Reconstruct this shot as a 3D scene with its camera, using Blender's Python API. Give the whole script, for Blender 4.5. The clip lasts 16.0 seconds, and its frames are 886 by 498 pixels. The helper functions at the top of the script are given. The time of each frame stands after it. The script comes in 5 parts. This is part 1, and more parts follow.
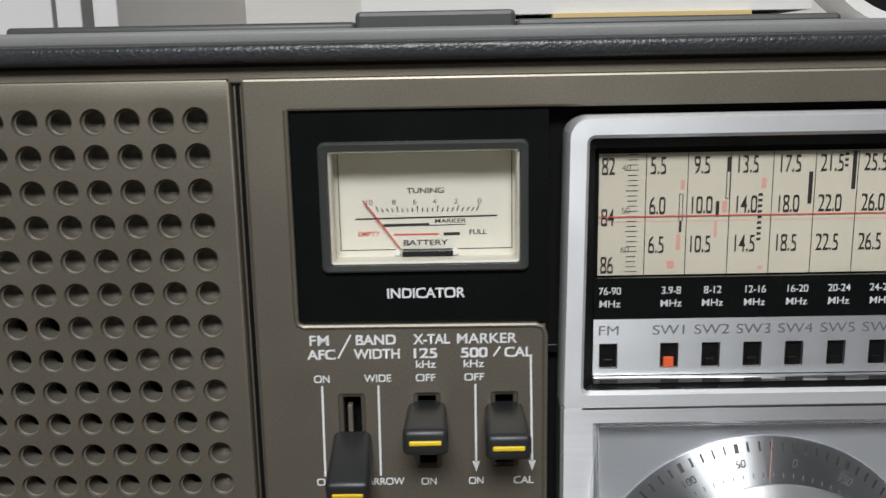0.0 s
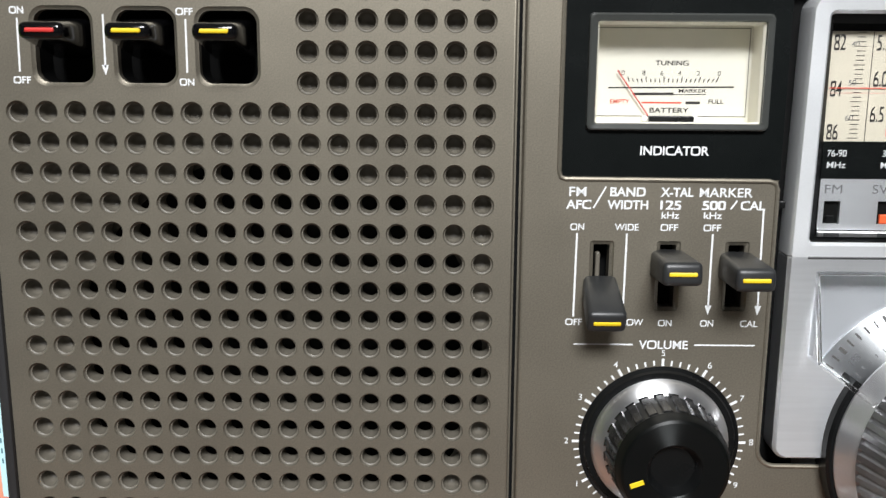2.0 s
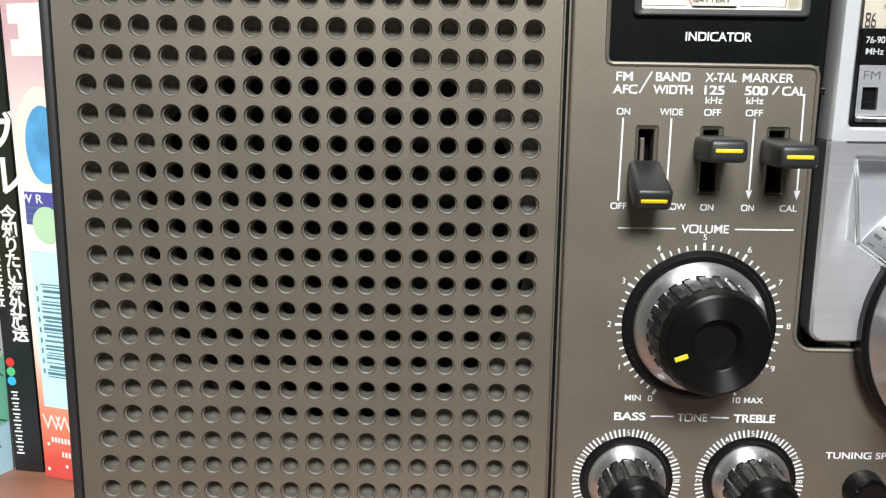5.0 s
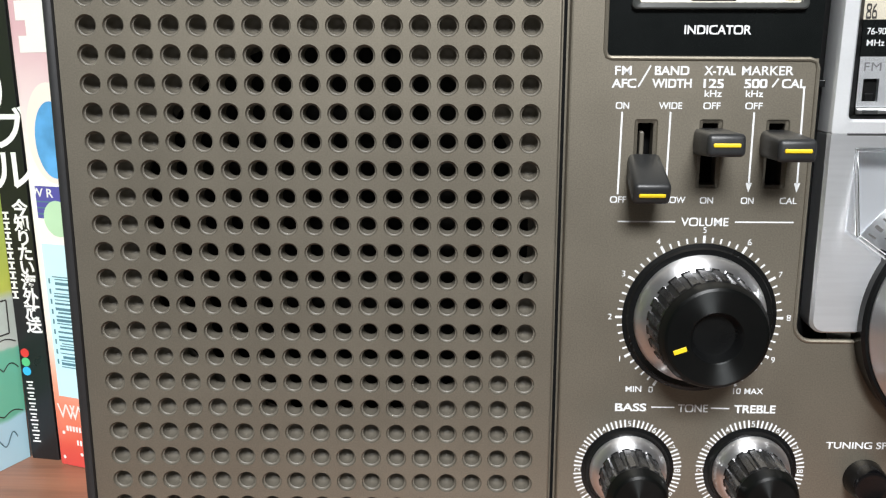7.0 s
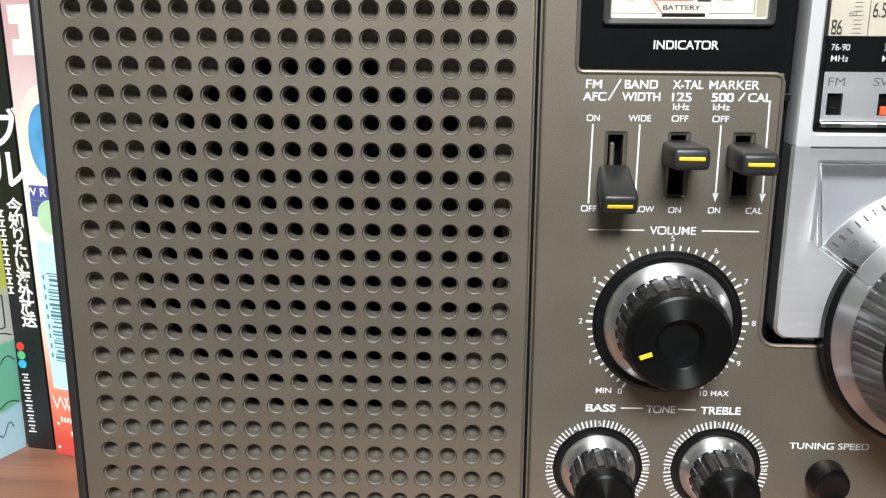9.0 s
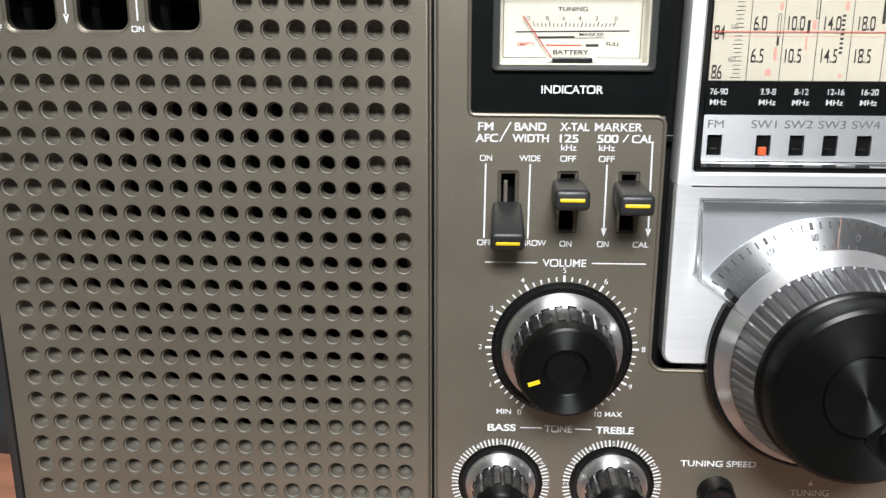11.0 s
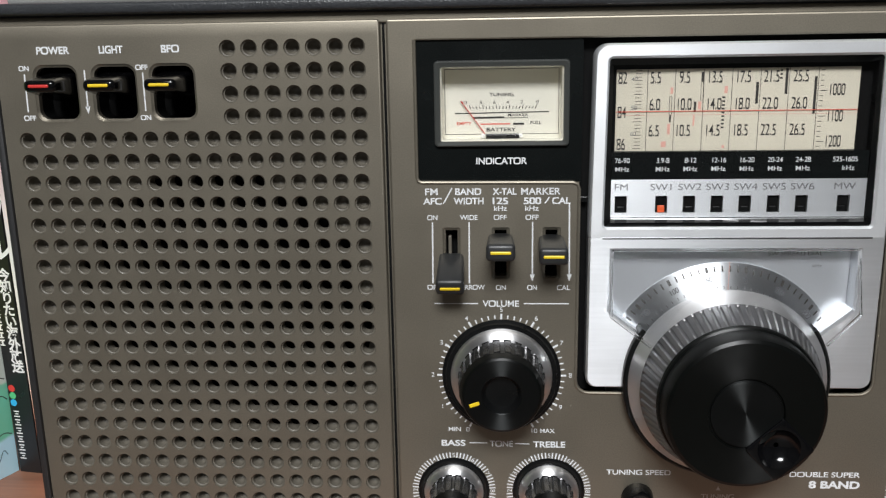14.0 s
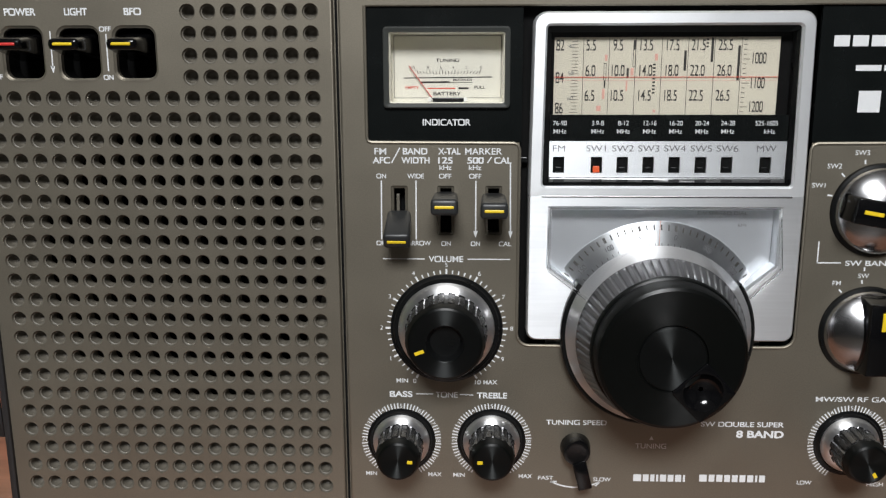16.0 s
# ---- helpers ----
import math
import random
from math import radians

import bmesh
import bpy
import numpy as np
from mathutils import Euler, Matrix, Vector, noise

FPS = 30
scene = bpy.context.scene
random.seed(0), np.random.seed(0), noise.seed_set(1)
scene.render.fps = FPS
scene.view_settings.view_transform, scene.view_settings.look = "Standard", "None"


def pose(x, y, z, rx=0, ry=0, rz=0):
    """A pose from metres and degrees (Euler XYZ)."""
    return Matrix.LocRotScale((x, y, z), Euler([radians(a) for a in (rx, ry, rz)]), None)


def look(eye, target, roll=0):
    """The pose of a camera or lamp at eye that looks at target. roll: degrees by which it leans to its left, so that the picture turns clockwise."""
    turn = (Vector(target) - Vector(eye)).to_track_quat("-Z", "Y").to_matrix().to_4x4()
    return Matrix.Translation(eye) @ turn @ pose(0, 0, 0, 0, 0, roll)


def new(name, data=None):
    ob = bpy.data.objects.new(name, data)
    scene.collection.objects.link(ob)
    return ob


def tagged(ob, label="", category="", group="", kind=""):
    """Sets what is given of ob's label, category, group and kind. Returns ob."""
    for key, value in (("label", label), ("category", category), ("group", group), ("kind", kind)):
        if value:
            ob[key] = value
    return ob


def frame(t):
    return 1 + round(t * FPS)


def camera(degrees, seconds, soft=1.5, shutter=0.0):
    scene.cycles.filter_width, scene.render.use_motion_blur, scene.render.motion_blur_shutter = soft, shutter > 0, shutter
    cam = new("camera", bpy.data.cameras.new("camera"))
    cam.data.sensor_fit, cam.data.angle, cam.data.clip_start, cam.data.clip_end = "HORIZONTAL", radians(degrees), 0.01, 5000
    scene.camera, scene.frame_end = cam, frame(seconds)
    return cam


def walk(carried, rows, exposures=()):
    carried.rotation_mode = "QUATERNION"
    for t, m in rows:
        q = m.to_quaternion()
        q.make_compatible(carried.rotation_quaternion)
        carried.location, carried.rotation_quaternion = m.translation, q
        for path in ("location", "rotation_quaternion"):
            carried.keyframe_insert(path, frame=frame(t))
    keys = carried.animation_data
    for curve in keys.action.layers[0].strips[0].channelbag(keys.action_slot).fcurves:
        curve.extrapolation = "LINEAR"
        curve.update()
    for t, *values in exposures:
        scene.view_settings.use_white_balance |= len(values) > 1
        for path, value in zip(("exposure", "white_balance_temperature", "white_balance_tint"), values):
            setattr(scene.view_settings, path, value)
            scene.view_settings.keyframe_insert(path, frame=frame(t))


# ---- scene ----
import collections

cam = camera(53.1, 16.0, soft=1.22, shutter=0.3)
PATH = [
    (0, (0.15178, -0.16108, 0.18911), (0.1348, 1.7969, -0.2186), -1.07),
    (0.5, (0.13488, -0.16794, 0.18088), (0.1585, 1.7948, -0.2028), -0.64),
    (1, (0.12117, -0.17366, 0.17716), (0.1210, 1.7843, -0.2308), -0.16),
    (1.5, (0.10795, -0.18274, 0.16912), (0.1103, 1.7805, -0.2126), 0.03),
    (2, (0.09884, -0.18973, 0.16205), (0.0865, 1.7738, -0.2179), 0.43),
    (2.5, (0.09309, -0.19022, 0.15338), (0.0717, 1.7737, -0.2243), 0.86),
    (3, (0.09127, -0.19049, 0.14728), (0.0917, 1.7742, -0.2267), 0.92),
    (3.5, (0.08981, -0.19199, 0.13965), (0.1180, 1.7764, -0.2136), 1.09),
    (4, (0.09013, -0.19515, 0.13977), (0.0909, 1.7670, -0.2473), 0.87),
    (4.5, (0.08640, -0.19916, 0.13753), (0.0905, 1.7644, -0.2427), 0.82),
    (7, (0.09070, -0.20145, 0.14219), (0.0509, 1.7503, -0.2925), 0.12),
    (7.5, (0.09027, -0.20058, 0.14065), (0.0616, 1.7540, -0.2821), 0.11),
    (8, (0.09305, -0.20100, 0.14379), (0.0538, 1.7491, -0.2984), 0.27),
    (10.5, (0.11320, -0.21458, 0.16021), (0.0490, 1.7159, -0.3587), 0.27),
    (11, (0.12492, -0.21427, 0.16672), (0.0473, 1.7116, -0.3670), 0.13),
    (11.5, (0.13170, -0.21871, 0.17262), (0.0487, 1.7093, -0.3528), -0.22),
    (12, (0.13194, -0.22955, 0.17719), (0.0377, 1.7016, -0.3344), -0.49),
    (12.5, (0.13453, -0.23870, 0.17948), (0.0302, 1.6962, -0.3156), -0.80),
    (13, (0.14251, -0.24302, 0.18183), (0.0090, 1.6903, -0.3126), -1.06),
    (13.5, (0.14282, -0.25029, 0.18334), (0.0180, 1.6868, -0.2983), -1.00),
    (14, (0.14576, -0.25501, 0.18335), (0.0234, 1.6841, -0.2908), -0.98),
    (14.5, (0.15300, -0.25857, 0.18692), (0.0340, 1.6750, -0.3100), -0.65),
    (15, (0.15175, -0.26425, 0.17895), (0.0449, 1.6812, -0.2724), -0.60),
    (15.5, (0.15224, -0.26844, 0.17453), (0.0737, 1.6788, -0.2750), -0.28),
    (16, (0.15577, -0.27280, 0.16897), (0.0848, 1.6768, -0.2714), -0.15),
]
EXPOSURES = [(0, -0.05), (0.5, -0.05), (1, 0.25), (1.5, 0.55), (2, 0.72), (3, 0.8), (4.5, 0.81), (8, 0.78), (10.5, 0.76), (11.5, 0.76), (12, 0.7), (12.5, 0.52), (13.5, 0.27), (14.5, 0.17), (16, 0.13)]
walk(cam, [(t, look(eye, target, roll)) for t, eye, target, roll in PATH], EXPOSURES)

# ---------------------------------------------------------------- light
world = bpy.data.worlds.new("room_air")
scene.world = world
world.use_nodes = True
world.node_tree.nodes["Background"].inputs[0].default_value = (0.75, 0.78, 0.8, 1)
world.node_tree.nodes["Background"].inputs[1].default_value = 0.02

LAMP = (0.15, -1.70, 1.60)
lamp_data = bpy.data.lights.new("ceiling_lamp_light", "AREA")
lamp_data.shape, lamp_data.size, lamp_data.energy = "DISK", 0.85, 75
lamp_data.color = (0.97, 0.985, 1.0)
lamp_light = new("ceiling_lamp_light", lamp_data)
lamp_light.matrix_world = look((LAMP[0], LAMP[1], LAMP[2] - 0.105), (LAMP[0], LAMP[1], 0))


# ---------------------------------------------------------------- materials
def mat(name, color, rough=0.5, metal=0.0, vary=0.12, scale=60.0, grain=0.0, grain_scale=2500.0, bump=0.0, coat=0.0, spec=0.5, stretch=None, turned=0.0, brushed=False):
    """A painted, plastic, paper or metal surface with large stains, fine grain and relief. Scales are per metre."""
    m = bpy.data.materials.new(name)
    m.use_nodes = True
    nt = m.node_tree
    n, l = nt.nodes, nt.links
    b = n["Principled BSDF"]
    b.inputs["Roughness"].default_value, b.inputs["Metallic"].default_value = rough, metal
    b.inputs["Coat Weight"].default_value = coat
    b.inputs["Coat Roughness"].default_value = 0.08
    b.inputs["Specular IOR Level"].default_value = spec
    if turned:
        b.inputs["Anisotropic"].default_value = turned
        if brushed:
            tg = n.new("ShaderNodeCombineXYZ")
            tg.inputs["Z"].default_value = 1.0
        else:
            tg = n.new("ShaderNodeTangent")
            tg.direction_type, tg.axis = "RADIAL", "Y"
            b.inputs["Anisotropic Rotation"].default_value = 0.25
        l.new(tg.outputs[0], b.inputs["Tangent"])
    co = n.new("ShaderNodeTexCoord")
    src = co.outputs["Object"]
    if stretch:
        mp = n.new("ShaderNodeMapping")
        mp.inputs["Scale"].default_value = stretch
        l.new(src, mp.inputs["Vector"])
        src = mp.outputs["Vector"]
    big, fine = n.new("ShaderNodeTexNoise"), n.new("ShaderNodeTexNoise")
    for node, s, d in ((big, scale, 4), (fine, grain_scale, 2)):
        node.inputs["Scale"].default_value, node.inputs["Detail"].default_value = s, d
        l.new(src, node.inputs["Vector"])
    total = n.new("ShaderNodeMath")
    total.operation = "MULTIPLY_ADD"
    l.new(big.outputs["Fac"], total.inputs[0])
    total.inputs[1].default_value = 2 * vary
    total.inputs[2].default_value = 1 - vary
    add = n.new("ShaderNodeMath")
    add.operation = "MULTIPLY_ADD"
    l.new(fine.outputs["Fac"], add.inputs[0])
    add.inputs[1].default_value = 2 * grain
    l.new(total.outputs[0], add.inputs[2])
    sub = n.new("ShaderNodeMath")
    sub.operation = "SUBTRACT"
    l.new(add.outputs[0], sub.inputs[0])
    sub.inputs[1].default_value = grain
    mul = n.new("ShaderNodeVectorMath")
    mul.operation = "SCALE"
    mul.inputs[0].default_value = color
    l.new(sub.outputs[0], mul.inputs["Scale"])
    l.new(mul.outputs[0], b.inputs["Base Color"])
    rr = n.new("ShaderNodeMath")
    rr.operation = "MULTIPLY_ADD"
    l.new(big.outputs["Fac"], rr.inputs[0])
    rr.inputs[1].default_value = 0.16
    rr.inputs[2].default_value = max(rough - 0.08, 0.02)
    l.new(rr.outputs[0], b.inputs["Roughness"])
    if bump:
        bp = n.new("ShaderNodeBump")
        bp.inputs["Strength"].default_value, bp.inputs["Distance"].default_value = bump, 0.0002
        l.new(fine.outputs["Fac"], bp.inputs["Height"])
        l.new(bp.outputs[0], b.inputs["Normal"])
    return m


PANEL = mat("taupe_metallic_paint", (0.264, 0.238, 0.190), 0.48, 0.78, 0.08, 40, 0.28, 2800, 0.08)
# About half as light as PANEL: the colour deepens shade in the holes.
DIMPLE = mat("shade_darkened_taupe_plastic", (0.130, 0.117, 0.094), 0.5, 0.0, 0.15, 220, 0.10, 3000, 0.1)
CASE = mat("black_pebbled_plastic", (0.036, 0.038, 0.042), 0.36, 0, 0.15, 90, 0.3, 1300, 0.9)
SIDE = mat("smooth_black_case_side", (0.020, 0.020, 0.021), 0.5, 0, 0.15, 90, 0.15, 2500, 0.15)
# Dark grey handle, with the light from above put into its raised colour.
HANDLE = mat("top_lit_grey_handle_plastic", (0.25, 0.25, 0.245), 0.5, 0, 0.1, 60, 0.1, 2500, 0.15)
AERIAL = mat("charcoal_aerial_plastic", (0.075, 0.077, 0.076), 0.45, 0, 0.1, 60, 0.1, 2500, 0.15)
BLACK = mat("satin_black_plastic", (0.0045, 0.0048, 0.005), 0.3, 0, 0.2, 120, 0.1, 2500, 0.05, spec=0.35)
DEEP = mat("matt_black_inside", (0.003, 0.003, 0.003), 0.8, 0, 0.2, 120, 0, 2500, 0, spec=0.15)
GLOSS = mat("gloss_black_knob_plastic", (0.0035, 0.0035, 0.004), 0.13, 0, 0.2, 200, 0.1, 3000, 0.03, spec=0.4)
FRAME = mat("smoky_meter_frame", (0.05, 0.053, 0.05), 0.25, 0, 0.1, 80, 0.05)
SHEET = mat("black_indicator_sheet", (0.0055, 0.0068, 0.0068), 0.26, 0, 0.2, 80, 0.1, 3000, 0.02, spec=0.3)
LEVER = mat("charcoal_lever_plastic", (0.022, 0.023, 0.024), 0.42, 0, 0.15, 200, 0.12, 4000, 0.15)
SILVER = mat("brushed_silver_aluminium", (0.86, 0.88, 0.905), 0.40, 0.82, 0.04, 60, 0.07, 1200, 0.05, stretch=(0.04, 1, 1), turned=0.85, brushed=True)
RIM = mat("polished_silver_rim", (0.92, 0.94, 0.96), 0.36, 0.62, 0.04, 60, 0.04, 2500, 0.02, turned=0.7, brushed=True)
DISC = mat("spun_aluminium_disc", (0.66, 0.68, 0.70), 0.42, 0.95, 0.05, 100, 0.08, 2500, 0.03, turned=0.96)
DIALBACK = mat("satin_aluminium_dial_back", (0.72, 0.75, 0.79), 0.36, 0.66, 0.05, 60, 0.06, 1500, 0.03)
CAP = mat("satin_black_cap", (0.0025, 0.003, 0.0028), 0.36, 0, 0.15, 200, 0.1, 3000, 0.02, spec=0.35, turned=0.8)
SPUN = mat("turned_black_cap_face", (0.017, 0.0185, 0.0185), 0.42, 0.75, 0.12, 200, 0.12, 3500, 0.02, turned=0.96)
CHROME = mat("chrome", (0.80, 0.80, 0.81), 0.36, 0.95, 0.1, 150, 0.06, 3000, 0.02, turned=0.88)
TURNED = mat("turned_aluminium_skirt", (0.84, 0.84, 0.85), 0.36, 0.9, 0.06, 150, 0.06, 3500, 0.03, turned=0.85)
DOME = mat("dark_chrome_dome", (0.46, 0.46, 0.47), 0.24, 1.0, 0.1, 150, 0.05, 3000, 0.02)
SMOKE = mat("dark_chrome_flute", (0.27, 0.27, 0.28), 0.3, 0.95, 0.1, 200, 0.05, 3000, 0.02)
KNURL = mat("silver_knurl", (0.32, 0.32, 0.33), 0.32, 0.95, 0.1, 200, 0.05, 3000, 0.02)
FLUTE = mat("black_chrome_flute", (0.075, 0.075, 0.078), 0.26, 0.9, 0.15, 200, 0.05, 3000, 0.02)
WHITE = mat("white_print", (0.78, 0.79, 0.80), 0.5, 0, 0.05, 300, 0.05)
CREAM = mat("cream_dial_card", (0.68, 0.63, 0.51), 0.55, 0, 0.05, 80, 0.03, 2000, 0.02)
METER = mat("meter_card", (0.76, 0.735, 0.64), 0.5, 0, 0.04, 80, 0.03, 2000, 0.02)
INK = mat("black_ink", (0.035, 0.032, 0.03), 0.5, 0, 0.1, 300, 0.1)
GREYINK = mat("grey_ink", (0.16, 0.16, 0.17), 0.5, 0, 0.1, 300, 0.1)
RED = mat("red_ink", (0.72, 0.11, 0.07), 0.5, 0, 0.08, 300, 0.05)
PINK = mat("faded_red_ink", (0.75, 0.40, 0.33), 0.5, 0, 0.08, 300, 0.05)
YELLOW = mat("yellow_marker_paint", (0.85, 0.60, 0.02), 0.4, 0, 0.06, 300, 0.05)
ORANGE = mat("orange_pointer", (0.85, 0.13, 0.04), 0.4, 0, 0.06, 300, 0.05)
REDBAR = mat("red_marker_paint", (0.62, 0.04, 0.035), 0.4, 0, 0.06, 300, 0.05)
CONE = mat("speaker_paper", (0.007, 0.0067, 0.006), 0.8, 0, 0.3, 300, 0.3, 2500, 0.4)
WOOD = mat("reddish_brown_desk_wood", (0.27, 0.125, 0.075), 0.4, 0, 0.55, 120, 0.2, 900, 0.12, stretch=(0.06, 1, 1))
WALL = mat("off_white_wallpaper", (0.86, 0.84, 0.79), 0.8, 0, 0.06, 6, 0.06, 900, 0.4)
# Unseen walls, darkened so that black gloss parts mirror no bright room.
DARKWALL = mat("unseen_dark_wall", (0.016, 0.0155, 0.015), 0.7, 0, 0.25, 5, 0.08, 300, 0.2, stretch=(1, 1, 0.15))
# Unseen floor, its brown kept dark so the knob caps mirror less light.
FLOOR = mat("unseen_dark_floor", (0.045, 0.038, 0.03), 0.5, 0, 0.25, 8, 0.1, 300, 0.1, stretch=(0.1, 1, 1))
CEIL = mat("white_ceiling", (0.74, 0.74, 0.73), 0.9, 0, 0.05, 5, 0.05, 700, 0.3)
PAPER = mat("white_paper", (0.82, 0.81, 0.78), 0.7, 0, 0.05, 30, 0.03)
MANILA = mat("yellow_envelope_paper", (0.74, 0.55, 0.24), 0.7, 0, 0.08, 30, 0.04)
BOOKBLACK = mat("black_laminated_cover", (0.012, 0.012, 0.013), 0.3, 0, 0.2, 60, 0.05)
BOOKWHITE = mat("white_laminated_cover", (0.80, 0.79, 0.78), 0.35, 0, 0.04, 40, 0.03)


def cover_blend(name, stops, z0, z1, blotch=0.1):
    """A printed cover whose inks blend from the foot to the head of the book."""
    m = bpy.data.materials.new(name)
    m.use_nodes = True
    n, l = m.node_tree.nodes, m.node_tree.links
    b = n["Principled BSDF"]
    b.inputs["Roughness"].default_value = 0.35
    co, sep, ns, ad, mr, ramp = (n.new("ShaderNode" + k) for k in ("TexCoord", "SeparateXYZ", "TexNoise", "Math", "MapRange", "ValToRGB"))
    ns.inputs["Scale"].default_value, ns.inputs["Detail"].default_value = 45, 5
    l.new(co.outputs["Object"], ns.inputs["Vector"])
    l.new(co.outputs["Object"], sep.inputs[0])
    mr.inputs["From Min"].default_value, mr.inputs["From Max"].default_value = z0, z1
    l.new(sep.outputs["Z"], mr.inputs["Value"])
    ad.operation = "MULTIPLY_ADD"
    l.new(ns.outputs["Fac"], ad.inputs[0])
    ad.inputs[1].default_value = blotch
    l.new(mr.outputs[0], ad.inputs[2])
    l.new(ad.outputs[0], ramp.inputs[0])
    e = ramp.color_ramp.elements
    while len(e) < len(stops):
        e.new(0.5)
    for k, (p, c) in zip(e, stops):
        k.position, k.color = p, (*c, 1)
    l.new(ramp.outputs[0], b.inputs["Base Color"])
    return m


def clear(name, rough, tint=(1, 1, 1), ior=1.45):
    m = bpy.data.materials.new(name)
    m.use_nodes = True
    n, l = m.node_tree.nodes, m.node_tree.links
    b = n["Principled BSDF"]
    b.inputs["Base Color"].default_value = (*tint, 1)
    b.inputs["Roughness"].default_value = rough
    b.inputs["Transmission Weight"].default_value = 1
    b.inputs["IOR"].default_value = ior
    return m


def window_film(name, gloss, rough):
    """A thin clear sheet: it lets light straight through and shines by Fresnel."""
    m = bpy.data.materials.new(name)
    m.use_nodes = True
    n, l = m.node_tree.nodes, m.node_tree.links
    n.remove(n["Principled BSDF"])
    tr, gl, mx, fr, ml = (n.new("ShaderNode" + k) for k in ("BsdfTransparent", "BsdfGlossy", "MixShader", "Fresnel", "Math"))
    tr.inputs[0].default_value = (0.96, 0.96, 0.96, 1)
    gl.inputs["Roughness"].default_value = rough
    fr.inputs["IOR"].default_value = 1.45
    ml.operation = "MULTIPLY"
    ml.inputs[1].default_value = gloss
    l.new(fr.outputs[0], ml.inputs[0])
    l.new(ml.outputs[0], mx.inputs[0])
    l.new(tr.outputs[0], mx.inputs[1])
    l.new(gl.outputs[0], mx.inputs[2])
    l.new(mx.outputs[0], n["Material Output"].inputs[0])
    return m


PANE = window_film("clear_window_plastic", 1.0, 0.04)
COVER = window_film("clear_cover_plastic", 0.9, 0.16)
EDGE = clear("clear_acrylic_edge", 0.08)

MM = 0.001


# ---------------------------------------------------------------- helpers (panel plane y = 0, out of the panel is -y; lengths in mm)
def finish(bm, name, material, parent=None, label="", smooth=False, angle=35):
    bmesh.ops.recalc_face_normals(bm, faces=bm.faces)
    me = bpy.data.meshes.new(name)
    if smooth:
        for f in bm.faces:
            f.smooth = True
        lim = radians(angle)
        for e in bm.edges:
            if len(e.link_faces) == 2 and e.calc_face_angle(0) > lim:
                e.smooth = False
    bm.to_mesh(me)
    bm.free()
    me.materials.append(material)
    ob = new(name, me)
    if parent is not None:
        ob.parent = parent
        ob.matrix_parent_inverse = parent.matrix_basis.inverted()
    if label:
        tagged(ob, label)
    return ob


def part(name, bm, material, parent, label="", smooth=False, angle=35):
    return finish(bm, name, material, parent, label, smooth, angle)


def thing(name, label, category, place=(0, 0, 0), group="", kind=""):
    ob = new(name)
    ob.empty_display_size = 0.01
    ob.location = place
    ob.matrix_basis = Matrix.Translation(place)
    return tagged(ob, label, category, group, kind)


def box(bm, x0, x1, y0, y1, z0, z1, bevel=0.0, seg=2):
    r = bmesh.ops.create_cube(bm, size=1.0)
    vs = r["verts"]
    for v in vs:
        v.co = Vector(((x0 + x1) / 2 + v.co.x * (x1 - x0), (y0 + y1) / 2 + v.co.y * (y1 - y0), (z0 + z1) / 2 + v.co.z * (z1 - z0))) * MM
    if bevel:
        es = {e for v in vs for e in v.link_edges}
        bmesh.ops.bevel(bm, geom=list(es), offset=bevel * MM, segments=seg, affect="EDGES", profile=0.5)
    return bm


def boxes(*rows, bevel=0.0):
    bm = bmesh.new()
    for r in rows:
        box(bm, *r, bevel=bevel)
    return bm


def lathe(profile, cx, cz, seg=64, wave=None, bm=None):
    """Turns (radius, y) rows about the axis through (cx, cz). wave(i, k): a factor on the radius of row i at step k."""
    bm = bm or bmesh.new()
    rings = []
    for i, (r, y) in enumerate(profile):
        if r < 1e-6:
            rings.append([bm.verts.new((cx * MM, y * MM, cz * MM))] * seg)
            continue
        ring = []
        for k in range(seg):
            a = 2 * math.pi * k / seg
            q = r * (wave(i, k) if wave else 1)
            ring.append(bm.verts.new(((cx + q * math.sin(a)) * MM, y * MM, (cz + q * math.cos(a)) * MM)))
        rings.append(ring)
    for a, b in zip(rings, rings[1:]):
        for k in range(seg):
            vs = []
            for v in (a[k], a[(k + 1) % seg], b[(k + 1) % seg], b[k]):
                if v not in vs:
                    vs.append(v)
            if len(vs) > 2:
                bm.faces.new(vs)
    return bm


def rrect(x0, x1, z0, z1, r, n=6):
    """A rounded rectangle as a list of points, from the upper right corner on, against the clock."""
    out = []
    for cx, cz, a0 in ((x1 - r, z1 - r, 0), (x0 + r, z1 - r, 90), (x0 + r, z0 + r, 180), (x1 - r, z0 + r, 270)):
        for i in range(n + 1):
            a = radians(a0 + 90 * i / n)
            out.append((cx + r * math.cos(a), cz + r * math.sin(a)))
    return out


def rrect2(x0, x1, z0, z1, rt, rb, n=6):
    """A rectangle whose upper and lower corners are rounded by different radii."""
    out = []
    for r, sx, sz, a0 in ((rt, 1, 1, 0), (rt, 0, 1, 90), (rb, 0, 0, 180), (rb, 1, 0, 270)):
        cx, cz = (x1 - r if sx else x0 + r), (z1 - r if sz else z0 + r)
        for i in range(n + 1):
            a = radians(a0 + 90 * i / n)
            out.append((cx + r * math.cos(a), cz + r * math.sin(a)))
    return out


